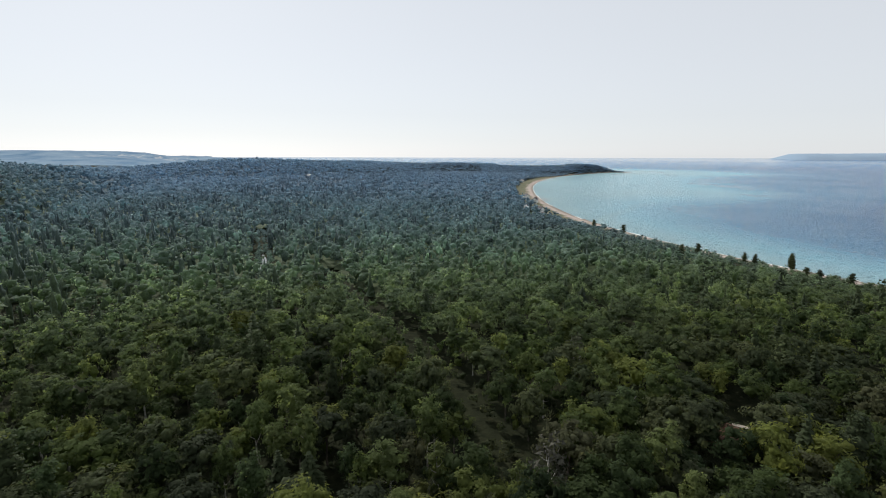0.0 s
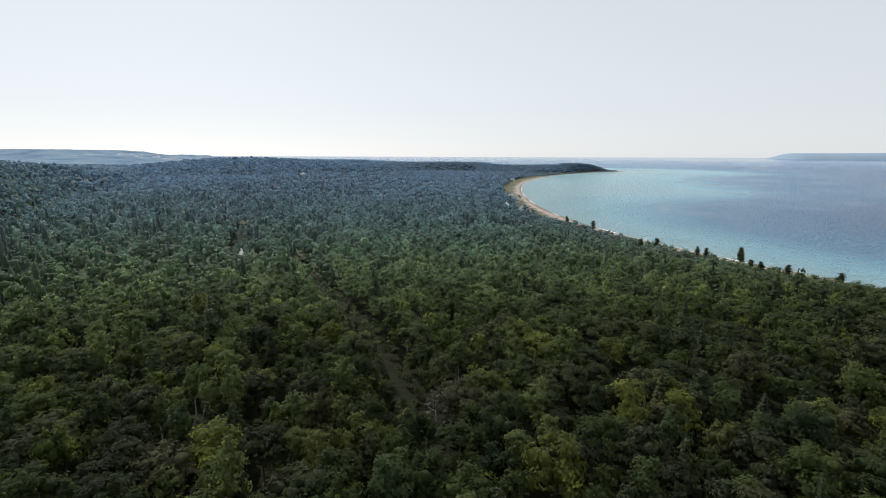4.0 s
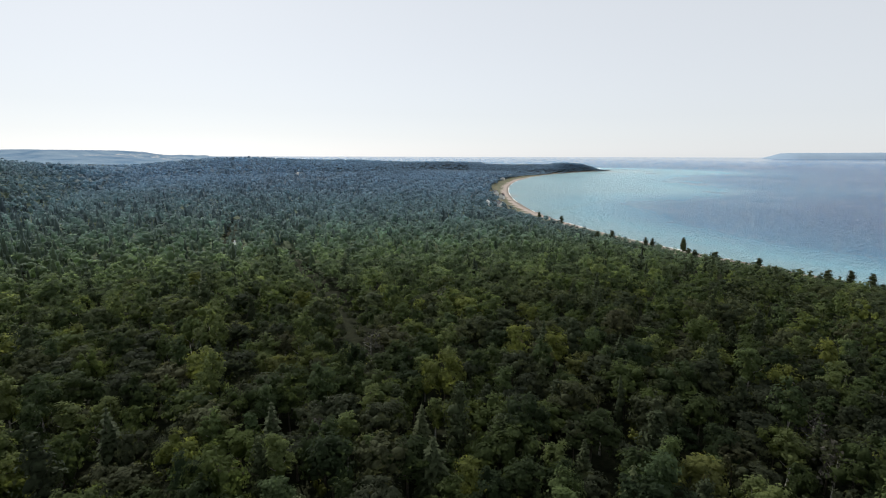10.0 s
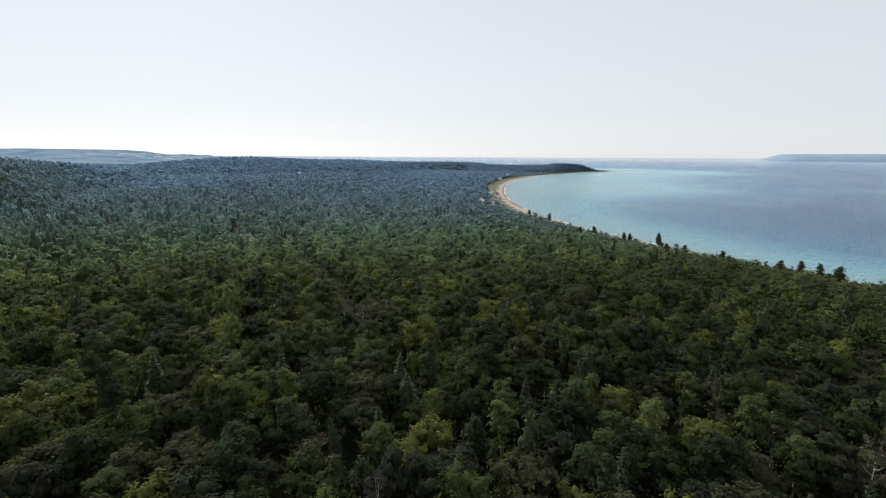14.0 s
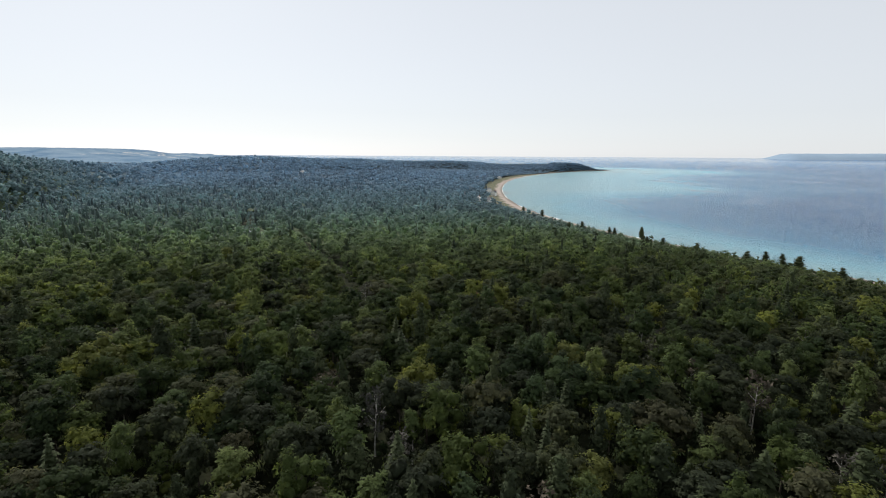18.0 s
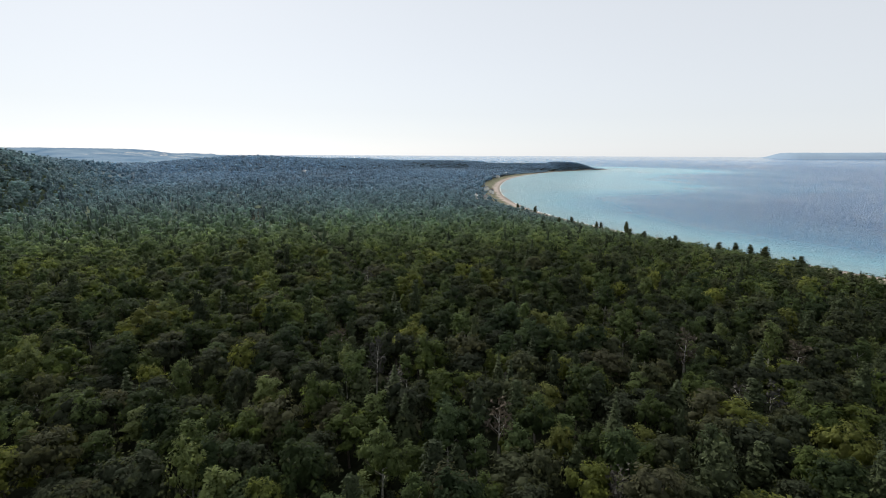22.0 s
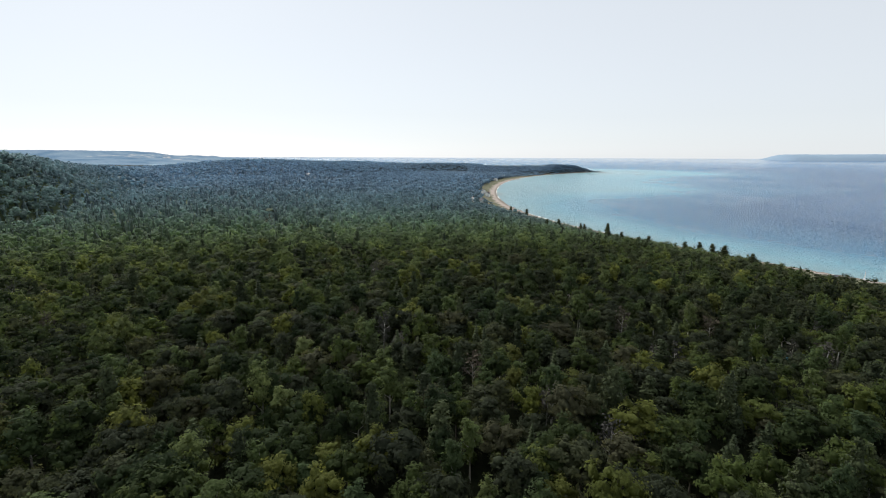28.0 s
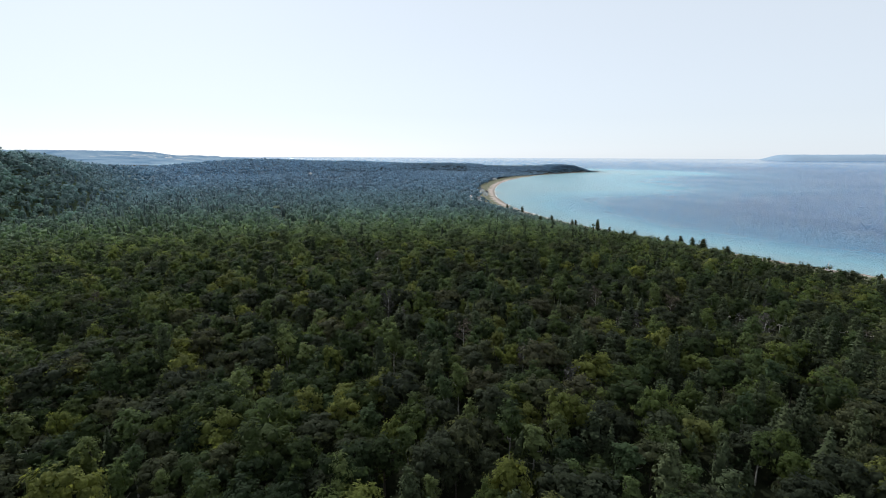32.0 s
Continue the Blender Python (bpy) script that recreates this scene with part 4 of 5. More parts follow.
# painted haze for each single crown, by its distance
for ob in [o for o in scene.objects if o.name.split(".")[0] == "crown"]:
    ob["leaf_haze"] = float(haze_of(ob.parent.matrix_basis.translation.x, ob.parent.matrix_basis.translation.y))
for q, kind in enumerate(KINDS):
    for v in range(VARIANTS):
        rest = (~single) & (k == q) & (var == v)
        fine = 4 if q < 3 else 0
        for lv, sel in ((fine, rest & (near < 150) & (y > -104)), (1, rest & (near >= 150) & (away <= 235) & (y > -104)), (2, rest & (near >= 150) & (away > 235)), (3, rest & (y <= -104) & (away <= 235))):
            if sel.any():
                V, F = SHAPES[kind][v][lv]
                add_bin("forest_canopy", LEAVES[kind], (V, F, x[sel], y[sel], z[sel], turn[sel], sx[sel], sz[sel], tint[sel]))

# trees that stand out, each a thing
for kind, tx, ty, w, h, tone in SPECIAL:
    tz = float(height(np.array([tx]), np.array([ty]))[0])
    if tx > 100 and kind == "pine":
        w, h = 0.88 * w, 0.82 * h
    v = int(abs(tx * 7 + ty)) % VARIANTS
    if (kind, v) not in THINGS:
        THINGS[(kind, v)] = (tree_thing(kind, v), None)
        ob = THINGS[(kind, v)][0]
    else:
        ob = copy_thing(THINGS[(kind, v)][0], Matrix())
    ob.matrix_basis = Matrix.LocRotScale((tx, ty, tz), Euler((0, 0, tx)), (w, w, h))

# the tall poplar on the shore
poplar = tree_thing("cedar", 0, column_crown(np.random.default_rng(3), 3.2, 0.7, 8.6, 10, 1100, 0.24, 2), NEEDLE, "tall dark poplar standing alone by the beach", "poplar_tree")
poplar["category"] = "poplar"
poplar.matrix_basis = pose(175.5, 232.6, float(height(np.array([175.5]), np.array([232.6]))[0]))

# thickets along the creek and the gap
for line, wide, n, seed in ((CREEK, 4.2, 170, 51), (GAP, 3.2, 200, 52), (LANE, 3.0, 60, 53), (DITCH, 3.6, 170, 54)):
    g = np.random.default_rng(seed)
    u = g.uniform(0, len(line) - 1.001, n)
    i = u.astype(int)
    at = line[i] + (line[i + 1] - line[i]) * (u - i)[:, None]
    off = g.uniform(0.9, wide, n)
    a = g.uniform(0, 6.28, n)
    bx, by = at[:, 0] + np.cos(a) * off, at[:, 1] + np.sin(a) * off
    keep = (to_line(bx, by, line)[0] > 1.1) & (to_line(bx, by, CREEK)[0] > 2.0)
    bx, by = bx[keep], by[keep]
    m = bx.size
    for v in range(VARIANTS):
        sel = np.arange(m) % VARIANTS == v
        V, F = SHAPES["oak"][v][1]
        add_bin("thicket", LEAF_OLIVE, (V - [0, 0, 2.4], F, bx[sel], by[sel], height(bx[sel], by[sel]), g.uniform(0, 6, sel.sum()), g.uniform(0.22, 0.4, sel.sum()), g.uniform(0.25, 0.45, sel.sum()), g.random(sel.sum())))

# saplings and shrubs in the gaps of the near wood
g = np.random.default_rng(57)
bx, by = g.uniform(-150, 210, 2300), g.uniform(-125, 190, 2300)
bd = inland(bx, by)
ok = (np.abs(bx - 49) < 1.0 * (by + 175) + 40) & (bd > setback(by) + 4)
for line, w in ((CREEK, 3.0), (GAP, 2.0), (LANE, 2.0), (DRIVE, 2.2), (DITCH, 2.0)):
    ok &= to_line(bx, by, line)[0] > w
for hx, hy, rr in CLEARINGS:
    ok &= np.hypot(bx - hx, by - hy) > rr
bx, by = bx[ok], by[ok]
for v in range(VARIANTS):
    sel = np.arange(bx.size) % VARIANTS == v
    m = int(sel.sum())
    V, F = SHAPES["oak"][v][2]
    add_bin("thicket", LEAF_GREEN if v else LEAF_OLIVE, (V - [0, 0, 2.2], F, bx[sel], by[sel], height(bx[sel], by[sel]), g.uniform(0, 6, m), g.uniform(0.32, 0.55, m), g.uniform(0.4, 0.72, m), 0.5 * g.random(m)))

# low bushes along the edge of the beach
g = np.random.default_rng(59)
by = g.uniform(40, 430, 900)
edge = np.interp(by, SHORE[:200, 1][np.argsort(SHORE[:200, 1])], SHORE[:200, 0][np.argsort(SHORE[:200, 1])])
bx = edge - setback(by) * g.uniform(0.75, 2.0, 900)
bd = inland(bx, by)
ok = bd > setback(by) - 4 + g.normal(0, 1.5, 900)
for hx, hy, rr in CLEARINGS:
    ok &= np.hypot(bx - hx, by - hy) > rr + 1
bx, by = bx[ok], by[ok]
for v in range(VARIANTS):
    sel = np.arange(bx.size) % VARIANTS == v
    m = int(sel.sum())
    V, F = SHAPES[("oak", "maple", "oak")[v]][v][1]
    add_bin("thicket", (LEAF_OLIVE, LEAF_GREEN, NEEDLE)[v], (V - [0, 0, 2.4], F, bx[sel], by[sel], height(bx[sel], by[sel]), g.uniform(0, 6, m), g.uniform(0.28, 0.6, m), g.uniform(0.24, 0.5, m), g.random(m)))

# small clumps on the open top of the headland, placed to fit the skyline in the camera's view
for cx, cy, n in ((57, 1700, 5), (117, 1697, 3), (112, 1690, 2), (216, 1660, 4), (335, 1622, 6), (440, 1608, 5), (462, 1612, 5)):
    g = np.random.default_rng(int(cx))
    bx, by = cx + g.normal(0, 5, n), cy + g.normal(0, 4, n)
    V, F = SHAPES["oak"][n % VARIANTS][2]
    add_bin("far_woods", LEAF_OLIVE, (V, F, bx, by, height(bx, by) - 0.5, g.uniform(0, 6, n), g.uniform(0.6, 1.0, n), g.uniform(0.5, 0.8, n), g.random(n)))

# lower canopy sheet added to close the wood between the crowns, haze painted into its colour
def crown_domes(x, y, cell, seed):
    """Rounded crowns side by side: height above the canopy's base and a tone for each crown."""
    ci, cj = np.floor(x / cell), np.floor(y / cell)
    best, tone = np.full(x.shape, -1.0), np.zeros(x.shape)

    def chance(a, b, k):
        return np.modf(np.abs(np.sin(a * 127.1 + b * 311.7 + k * 74.7 + seed) * 43758.5453))[0]

    for di in (-1, 0, 1):
        for dj in (-1, 0, 1):
            a, b = ci + di, cj + dj
            ox, oy = (a + 0.15 + 0.7 * chance(a, b, 1)) * cell, (b + 0.15 + 0.7 * chance(a, b, 2)) * cell
            r = cell * (0.55 + 0.35 * chance(a, b, 3))
            k = 1 - ((x - ox) ** 2 + (y - oy) ** 2) / r ** 2
            h = np.where(k > 0, cell * (0.30 + 0.35 * chance(a, b, 4)) * np.sqrt(np.maximum(k, 0)) + 0.3 * cell * chance(a, b, 6), -1.0)
            tone = np.where(h > best, chance(a, b, 5), tone)
            best = np.maximum(best, h)
    return np.maximum(best, -0.5), tone


def lower_canopy(x0, x1, y0, y1, cell, up, mat, seed, domes=0.0):
    g = np.random.default_rng(seed)
    hx, hy = steps((x0, x1, cell)), steps((y0, y1, cell))
    X, Y = np.meshgrid(hx, hy)
    X = X + g.uniform(-0.35, 0.35, X.shape) * cell
    Y = Y + g.uniform(-0.35, 0.35, Y.shape) * cell
    ux, uy = X.ravel(), Y.ravel()
    ud = inland(ux, uy)
    grow = smooth(0, 9, ud - setback(uy) - 1) * (1 - smooth(0.2, 0.6, meadow(ux, uy)))
    for line, w in ((CREEK, 5.2), (GAP, 5.6), (LANE, 4.0), (DRIVE, 3.4), (DITCH, 6.6)):
        grow = grow * smooth(w - 2.5, w, to_line(ux, uy, line)[0])
    for bx, by, r in CLEARINGS:
        grow = grow * smooth(r - 2, r + 1.0, np.hypot(ux - bx, uy - by))
    shore_cut = np.where(uy < 420, 0.4 + 0.6 * smooth(24, 85, ud), 1.0)
    tone = g.random(ux.size) * 0.15
    if domes:
        bump, tone = crown_domes(ux, uy, domes, seed)
        tone = 0.2 * tone
        uz = height(ux, uy, ud) - 1.0 + grow * shore_cut * (up - 1.6 * smooth(2, 9, height_above(ux, uy, ud)) + bump + g.uniform(-0.35, 0.35, ux.size))
    else:
        uz = height(ux, uy, ud) - 1.0 + grow * shore_cut * (up + 3.0 * smooth(120, 330, uy) + g.uniform(-0.42, 0.42, ux.size) * up)
    faces = grid_faces(len(hx), len(hy))
    cx, cy = ux[faces].mean(1), uy[faces].mean(1)
    ok = (grow[faces].min(1) > 0.6) & ((np.abs(cx - 49) < 0.96 * (cy + 175) + 35 + 70 * (1 - smooth(-60, 60, cy))) | (cy < -120))
    ids, back = np.unique(faces[ok], return_inverse=True)
    # painted haze on the sheet, weaker than on the crowns, stronger up the coast
    me = mesh_from("lower_canopy", np.stack([ux, uy, uz], 1)[ids], back.reshape(-1, 4), mat, {"tint": tone[ids], "leaf_haze": haze_of(ux[ids], uy[ids]) * (0.4 + 0.5 * smooth(330, 800, uy[ids]))}, False)
    tagged(new("lower_canopy", me), "lower canopy and shrubs closing the wood between crowns", "undergrowth", kind="stuff")


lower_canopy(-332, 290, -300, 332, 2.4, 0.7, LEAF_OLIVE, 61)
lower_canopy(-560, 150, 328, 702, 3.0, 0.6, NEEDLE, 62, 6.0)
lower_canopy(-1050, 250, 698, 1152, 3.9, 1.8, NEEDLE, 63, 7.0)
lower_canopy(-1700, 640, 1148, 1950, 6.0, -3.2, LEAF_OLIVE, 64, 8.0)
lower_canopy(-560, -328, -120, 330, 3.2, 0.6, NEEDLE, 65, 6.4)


def lake_side(x, y):
    """True on the lake side of the crests and a little way over them."""
    db, sb, _ = to_line(x, y, BLUFF)
    dr, sr, _ = to_line(x, y, RIDGE)
    return ((sb > 0) | (db < 45) | (y > 900)) & ((sr > 0) | (dr < 55))


# middle distance and beyond
for x0, x1, y0, y1, cell, lv, seed in ((-560, 150, 330, 500, 6.2, 2, 31), (-620, 150, 500, 700, 7.4, 3, 36), (-1050, 250, 700, 1150, 8.6, 3, 32), (-1700, 600, 1150, 1950, 10.0, 3, 33), (-560, -330, -120, 330, 5.6, 1, 34), (-190, 290, -300, -149, 5.8, 3, 35), (-330, -180, 40, 330, 6.6, 2, 37), (120, 620, 1460, 1740, 6.4, 3, 38)):
    x, y, z, d, g = woods(x0, x1, y0, y1, cell, seed)
    few = (g.random(x.size) < np.where(height_above(x, y, d) > 3, 0.97, 0.90)) | ((d < 70) & (y < 1200))
    few &= lake_side(x, y) & ((seed != 37) | (height_above(x, y, d) > 5))
    x, y, z, d = x[few], y[few], z[few], d[few]
    k = choose(x, y, d, g)
    hill = g.random(x.size) < smooth(2, 13, height_above(x, y, d))
    sx, sz = size_of(x.size, g)
    sx = sx * 0.165 * cell * np.where(hill, 1.12, 1.0) * np.where((d < 60) & (k >= 3) & (k <= 5), 0.6, 1.0)
    sz = sz * np.where(y > 1150, 1.0 - 0.56 * smooth(-260, 0, x), 1.0) * np.where(y < 420, 0.45 + 0.55 * smooth(24, 85, d), 0.75 + 0.25 * smooth(26, 50, d))
    sz = sz * np.where((k >= 3) & (k <= 5), 0.86, 1.0)
    sx = sx * np.where(y < -148, 1.3, 1.0) * np.where(y > 1150, 1.0 + 0.3 * smooth(-260, 0, x), 1.0)
    turn, tint, var = g.uniform(0, 6.28, x.size), g.random(x.size), g.integers(0, VARIANTS, x.size)
    for q, kind in enumerate(KINDS):
        for v in range(VARIANTS):
            here = (k == q) & (var == v)
            V, F = SHAPES[kind][v][lv]
            if here.any():
                add_bin("far_woods" if y0 >= 700 else "mid_woods", LEAVES[kind], (V, F, x[here], y[here], z[here], turn[here], sx[here], sz[here], tint[here]))

WOOD_LABELS = {"broad_leaves": "dense green hardwood canopy", "oak_leaves": "olive-green oak canopy", "aspen_leaves": "light green aspen canopy",
               "conifer_needles": "dark conifers standing among the hardwoods", "dry_twigs": "scattered grey half-dead trees"}
PLACE_LABELS = {"forest_canopy": "on the coastal plain", "thicket": "in low thickets", "mid_woods": "towards the bluff and the bay", "far_woods": "in bluish haze on the far headland"}
for (key, mname), (mat, rows) in bins.items():
    tagged(merged("woodland", mat, rows), WOOD_LABELS[mname] + " " + PLACE_LABELS[key], "forest", kind="stuff")

# ---- buildings ----
def box_bm(bm, lo, hi):
    m = Matrix.LocRotScale([(a + b) / 2 for a, b in zip(lo, hi)], None, [b - a for a, b in zip(lo, hi)])
    return bmesh.ops.create_cube(bm, size=1, matrix=m)["verts"]


def bm_part(name, build, mat, parent, label="", bevel=0.0):
    bm = bmesh.new()
    build(bm)
    if bevel:
        bmesh.ops.bevel(bm, geom=bm.edges[:], offset=bevel, segments=1, affect="EDGES")
    me = bpy.data.meshes.new(name)
    bm.to_mesh(me)
    bm.free()
    me.materials.append(mat)
    ob = new(name, me)
    ob.parent = parent
    return tagged(ob, label)


def prism(bm, outline, y0, y1):
    """A solid with the outline (x, z) between y0 and y1."""
    a = [bm.verts.new((x, y0, z)) for x, z in outline]
    b = [bm.verts.new((x, y1, z)) for x, z in outline]
    bm.faces.new(a[::-1])
    bm.faces.new(b)
    for i in range(len(a)):
        j = (i + 1) % len(a)
        bm.faces.new((a[i], a[j], b[j], b[i]))
    bmesh.ops.recalc_face_normals(bm, faces=bm.faces[:])


def cottage(x, y, turn, w, d, h, rise, wall, roof, label, chimney=True, name="cottage"):
    """A gabled house: walls, two roof slopes, door, windows with frames, chimney."""
    root = tagged(new(name), label, "house")
    root.matrix_basis = pose(x, y, float(height(np.array([x]), np.array([y]))[0]) - 0.1, 0, 0, turn)
    e = 0.45
    bm_part("wall", lambda bm: prism(bm, [(-w / 2, -0.6), (w / 2, -0.6), (w / 2, h), (0, h + rise), (-w / 2, h)], -d / 2, d / 2), wall, root)
    k = rise / (w / 2)
    for sgn in (-1, 1):
        out = [(sgn * 0.0, h + rise + 0.02), (sgn * (w / 2 + e), h - e * k + 0.02), (sgn * (w / 2 + e), h - e * k + 0.2), (sgn * 0.0, h + rise + 0.2)]
        slope = bm_part("roof", lambda bm: prism(bm, out, -d / 2 - e, d / 2 + e), roof, root)
        n = 7
        for i in range(n):
            u0, u1 = i / n, (i + 1.12) / n
            z0, z1 = h + rise + 0.205 - (rise + e * k) * u0, h + rise + 0.235 - (rise + e * k) * min(u1, 1.02)
            a0, a1 = sgn * (w / 2 + e) * u0, sgn * (w / 2 + e) * min(u1, 1.02)
            bm_part("shingle_course", lambda bm: prism(bm, [(a0, z0), (a1, z1), (a1, z1 + 0.03), (a0, z0 + 0.03)], -d / 2 - e - 0.02, d / 2 + e + 0.02), roof, slope)
    bm_part("ridge_cap", lambda bm: prism(bm, [(-0.18, h + rise + 0.16), (0.18, h + rise + 0.16), (0, h + rise + 0.34)], -d / 2 - e, d / 2 + e), roof, root)
    bm_part("door", lambda bm: box_bm(bm, (-0.45, -d / 2 - 0.05, 0.1), (0.45, -d / 2 - 0.005, 2.1)), BROWN_BOARD, root, "brown wooden door", 0.01)
    for wx_, wy_, along in ((-w * 0.32, -d / 2, 0), (w * 0.32, -d / 2, 0), (-w / 2, -d * 0.22, 1), (-w / 2, d * 0.22, 1), (w / 2, 0, 1)):
        def frame_shape(bm, wx_=wx_, wy_=wy_, along=along):
            if along:
                box_bm(bm, (wx_ - 0.06, wy_ - 0.6, 1.0), (wx_ + 0.06, wy_ + 0.6, 2.1))
            else:
                box_bm(bm, (wx_ - 0.6, wy_ - 0.06, 1.0), (wx_ + 0.6, wy_ + 0.06, 2.1))
        win = bm_part("window", frame_shape, WHITE_PAINT, root, "white-framed window", 0.01)

        def pane_shape(bm, wx_=wx_, wy_=wy_, along=along):
            if along:
                box_bm(bm, (wx_ - 0.075, wy_ - 0.5, 1.1), (wx_ + 0.075, wy_ + 0.5, 2.0))
            else:
                box_bm(bm, (wx_ - 0.5, wy_ - 0.075, 1.1), (wx_ + 0.5, wy_ + 0.075, 2.0))
        bm_part("pane", pane_shape, GLASS_DARK, win)
    if chimney:
        stack = bm_part("chimney", lambda bm: box_bm(bm, (w * 0.16, d * 0.1, h), (w * 0.16 + 0.6, d * 0.1 + 0.6, h + rise + 0.9)), BRICK_RED, root, "red brick chimney", 0.02)
        bm_part("chimney_cap", lambda bm: box_bm(bm, (w * 0.16 - 0.08, d * 0.1 - 0.08, h + rise + 0.9), (w * 0.16 + 0.68, d * 0.1 + 0.68, h + rise + 1.02)), GRAVEL, stack)
    return root


cottage(53.4, 80.9, 35, 3.8, 4.6, 2.6, 1.7, BROWN_BOARD, SHINGLE_RED, "brown cabin with a weathered red shingle roof among trees", False, name="cabin")
cottage(234.5, 84.5, -62, 5.6, 7.5, 2.3, 0.8, BROWN_BOARD, SHINGLE_GREY, "low dark boarded beach house behind the sand", False, "beach_house")
for hx, hy, turn, w, dd, roof in ((70, 530, 20, 7, 9, SHINGLE_GREY), (80, 462, -15, 5, 7, WHITE_PAINT), (92, 450, 30, 5, 6, SHINGLE_GREY), (106, 610, 10, 6, 8, SHINGLE_GREY), (108, 560, -25, 5, 7, SHINGLE_GREY),
                              (140, 990, 15, 8, 10, SHINGLE_GREY), (165, 1010, -10, 9, 10, WHITE_PAINT), (205, 1180, 30, 8, 10, WHITE_PAINT), (110, 960, 0, 8, 9, SHINGLE_GREY), (-293, 1030, 10, 9, 14, WHITE_PAINT)):
    cottage(hx, hy, turn, w, dd, 5.0 if hy < 800 else 3.0 + 5.5 * (hx < 0), 2.2, WHITE_PAINT, roof, "white cottage with a pale roof" if roof is WHITE_PAINT else "white cottage with a grey shingle roof")

# ---- camp and beach ----
def ridge_tent(x, y, turn):
    root = tagged(new("tent"), "bright blue ridge tent pitched under the trees", "tent")
    root.matrix_basis = pose(x, y, float(height(np.array([x]), np.array([y]))[0]), 0, 0, turn)
    for sgn in (-1, 1):
        bm_part("fly_sheet", lambda bm: prism(bm, [(0, 2.0), (sgn * 1.75, 0.1), (sgn * 1.75, 0.16), (0, 2.06)], -1.9, 1.9), TARP_BLUE, root)
    for yy in (-1.75, 1.75):
        bm_part("end_panel", lambda bm: prism(bm, [(-1.6, 0.05), (1.6, 0.05), (0, 1.95)], yy - 0.02, yy + 0.02), CANVAS_WHITE, root, "pale canvas end panel")
        part("pole", tube([(0, yy * 1.06, 0), (0, yy * 1.06, 2.2)], [0.03, 0.03], 6), STEEL_WHITE, root)
    return root


def camper(x, y, turn):
    root = tagged(new("camper_trailer"), "white camper trailer parked under the trees", "trailer")
    root.matrix_basis = pose(x, y, float(height(np.array([x]), np.array([y]))[0]), 0, 0, turn)
    bm_part("body", lambda bm: prism(bm, [(-2.5, 0.55), (2.2, 0.55), (2.5, 1.0), (2.45, 2.1), (2.1, 2.6), (-2.2, 2.65), (-2.5, 2.3)], -1.05, 1.05), STEEL_WHITE, root, "", 0.06)
    for xx in (-1.4, 0.2, 1.5):
        bm_part("window", lambda bm: box_bm(bm, (xx - 0.4, -1.08, 1.4), (xx + 0.4, 1.08, 2.0)), GLASS_DARK, root, "dark window band", 0.02)
    bm_part("door", lambda bm: box_bm(bm, (-0.75, -1.075, 0.6), (-0.15, -1.02, 2.3)), CANVAS_WHITE, root, "", 0.01)
    for yy in (-1.0, 1.0):
        wheel = part("wheel", tube([(0, yy - 0.12, 0.34), (0, yy + 0.12, 0.34)], [0.34, 0.34], 14), BLACK_RUBBER, root)
        part("rim", tube([(0, yy - 0.13, 0.34), (0, yy + 0.13, 0.34)], [0.19, 0.19], 10), STEEL_WHITE, wheel)
    part("tow_bar", tube([(2.3, 0, 0.6), (3.4, 0, 0.5)], [0.06, 0.05], 6), BLACK_RUBBER, root)
    part("jockey_leg", tube([(3.2, 0, 0.52), (3.2, 0, 0.0)], [0.04, 0.04], 6), BLACK_RUBBER, root)
    return root


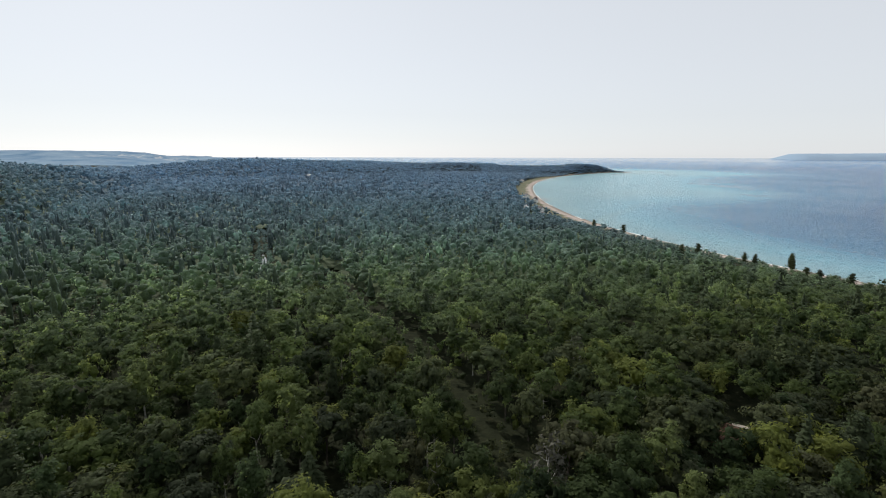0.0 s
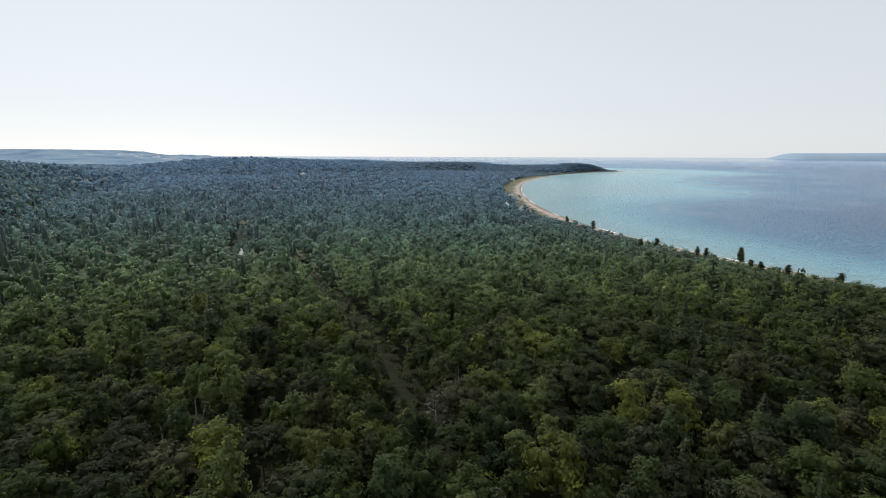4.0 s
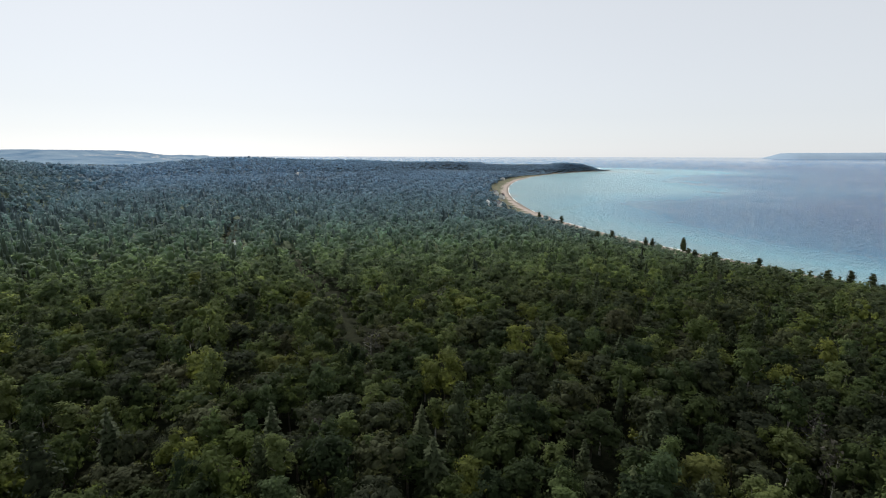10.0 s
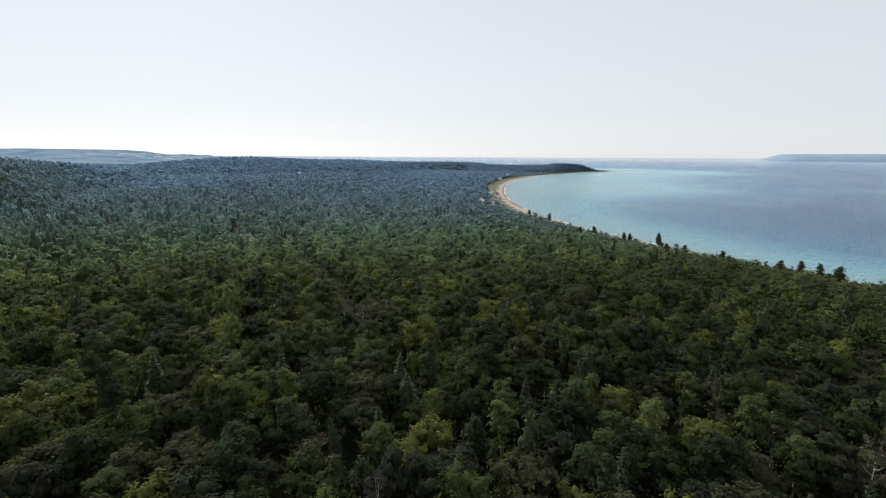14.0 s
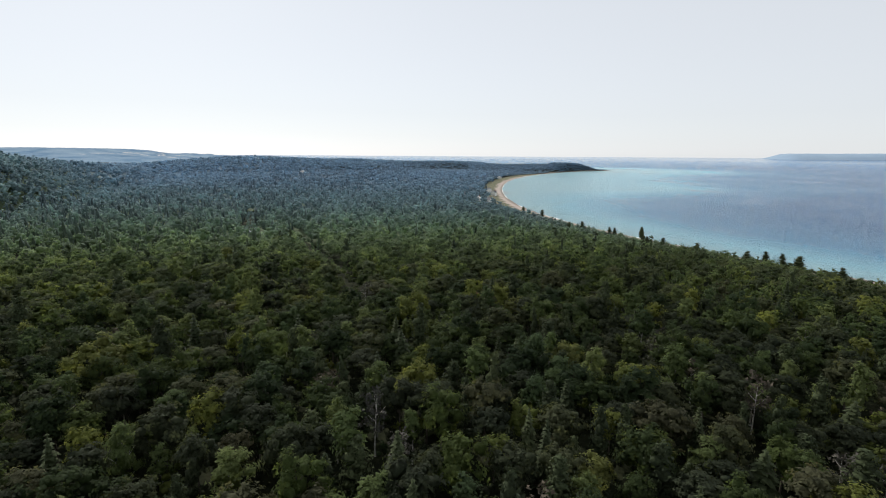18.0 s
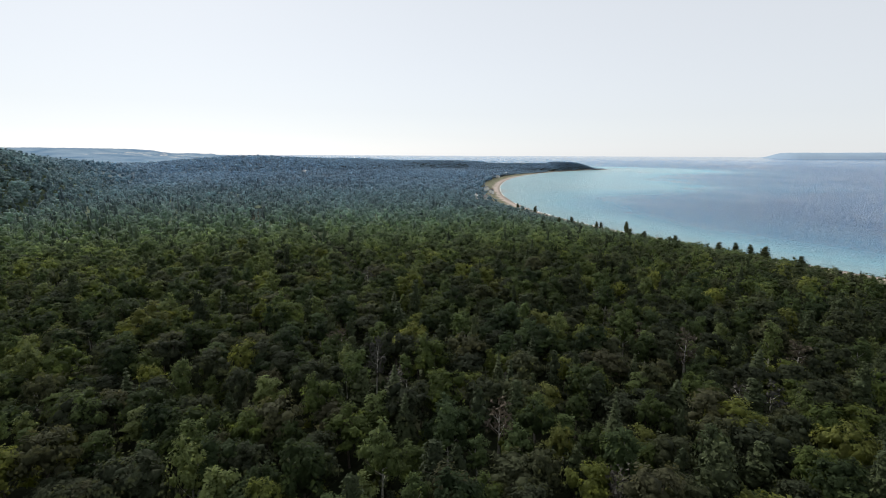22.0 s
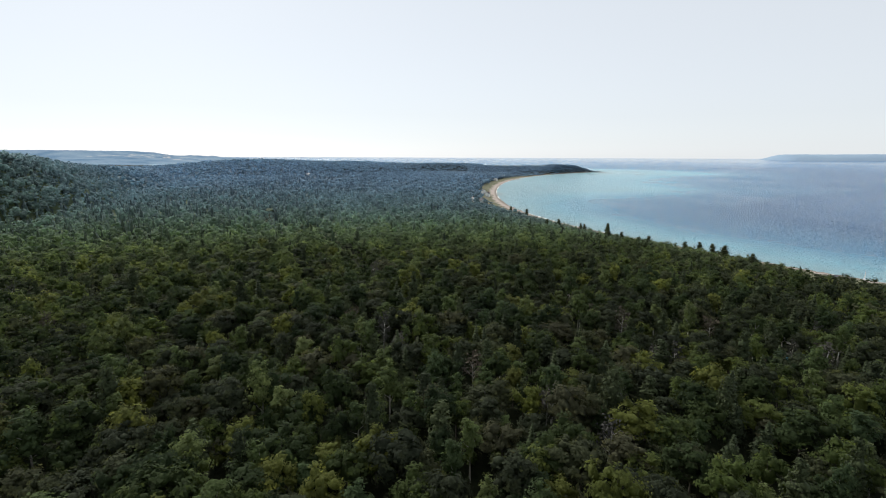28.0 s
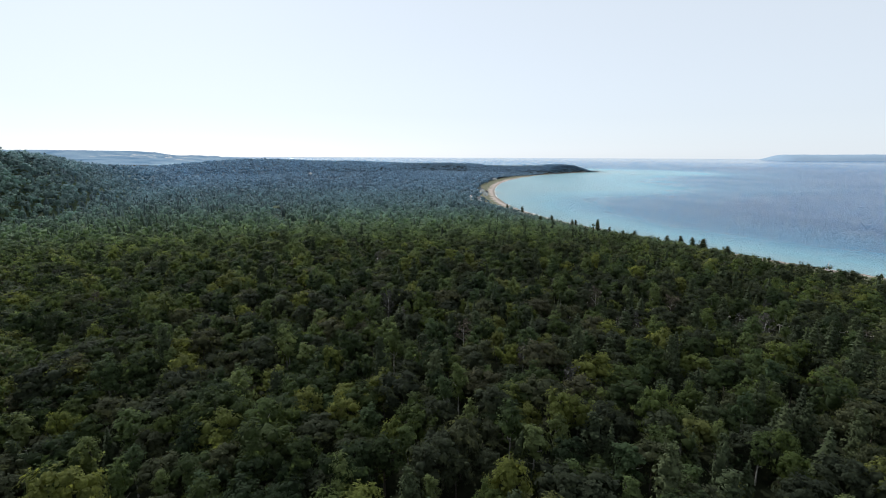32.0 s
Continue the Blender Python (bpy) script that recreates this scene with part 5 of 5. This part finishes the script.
def hull_shape(length, beam, deep):
    """An open boat's shell with a pointed bow."""
    us = np.linspace(0, 1, 9)
    rows = []
    for u in us:
        b = beam / 2 * (math.sin(math.pi * min(1, 0.25 + u * 0.75)) ** 0.7 if u < 1 else 0.02) + 0.01
        rows.append([(u * length - length / 2, b * k, deep * (abs(k) ** 2.2) + 0.12 * u * u) for k in (-1, -0.7, -0.35, 0, 0.35, 0.7, 1)])
    v = np.array(rows).reshape(-1, 3)
    f = grid_faces(7, len(us))
    inner = v * [0.97, 0.92, 1.0] + [0, 0, 0.05]
    f = np.concatenate([f, f[:, ::-1] + len(v)])
    tri = np.concatenate([f[:, [0, 1, 2]], f[:, [0, 2, 3]]])
    return np.concatenate([v, inner]), tri


def sailing_dinghy(x, y, turn):
    root = tagged(new("sailing_dinghy"), "small white sailing dinghy drawn up on the beach", "boat")
    root.matrix_basis = pose(x, y, float(height(np.array([x]), np.array([y]))[0]) + 0.02, 0, 0, turn)
    part("hull", hull_shape(4.4, 1.6, 0.55), STEEL_WHITE, root)
    part("mast", tube([(0.5, 0, 0.1), (0.5, 0, 5.6)], [0.05, 0.03], 8), STEEL_WHITE, root)
    part("boom", tube([(0.45, 0, 1.0), (-1.7, 0, 1.1)], [0.035, 0.03], 6), STEEL_WHITE, root)
    part("furled_sail", tube([(0.43, 0, 1.1), (0.42, 0.02, 3.0), (0.45, 0, 5.1)], [0.16, 0.12, 0.05], 8), CANVAS_WHITE, root, "rolled white sail")
    part("thwart", tube([(-0.6, -0.7, 0.42), (-0.6, 0.7, 0.42)], [0.09, 0.09], 6), BROWN_BOARD, root)
    part("rudder", tube([(-2.25, 0, 0.7), (-2.35, 0, 0.15)], [0.05, 0.12], 6), BROWN_BOARD, root)
    return root


def rowing_boat(x, y, turn):
    root = tagged(new("rowing_boat"), "small white rowing boat lying on the sand", "boat")
    root.matrix_basis = pose(x, y, float(height(np.array([x]), np.array([y]))[0]) + 0.02, 0, 0, turn)
    part("hull", hull_shape(3.4, 1.3, 0.5), STEEL_WHITE, root)
    for xx in (-0.9, 0.3):
        part("thwart", tube([(xx, -0.55, 0.4), (xx, 0.55, 0.4)], [0.1, 0.1], 6), BROWN_BOARD, root)
    return root


ridge_tent(147.0, -11.4, 25)
camper(157.4, 8.3, 40)
sailing_dinghy(257.5, 92.5, 60)
rowing_boat(234.6, 127.0, 130)
rowing_boat(189.4, 210.6, 115)
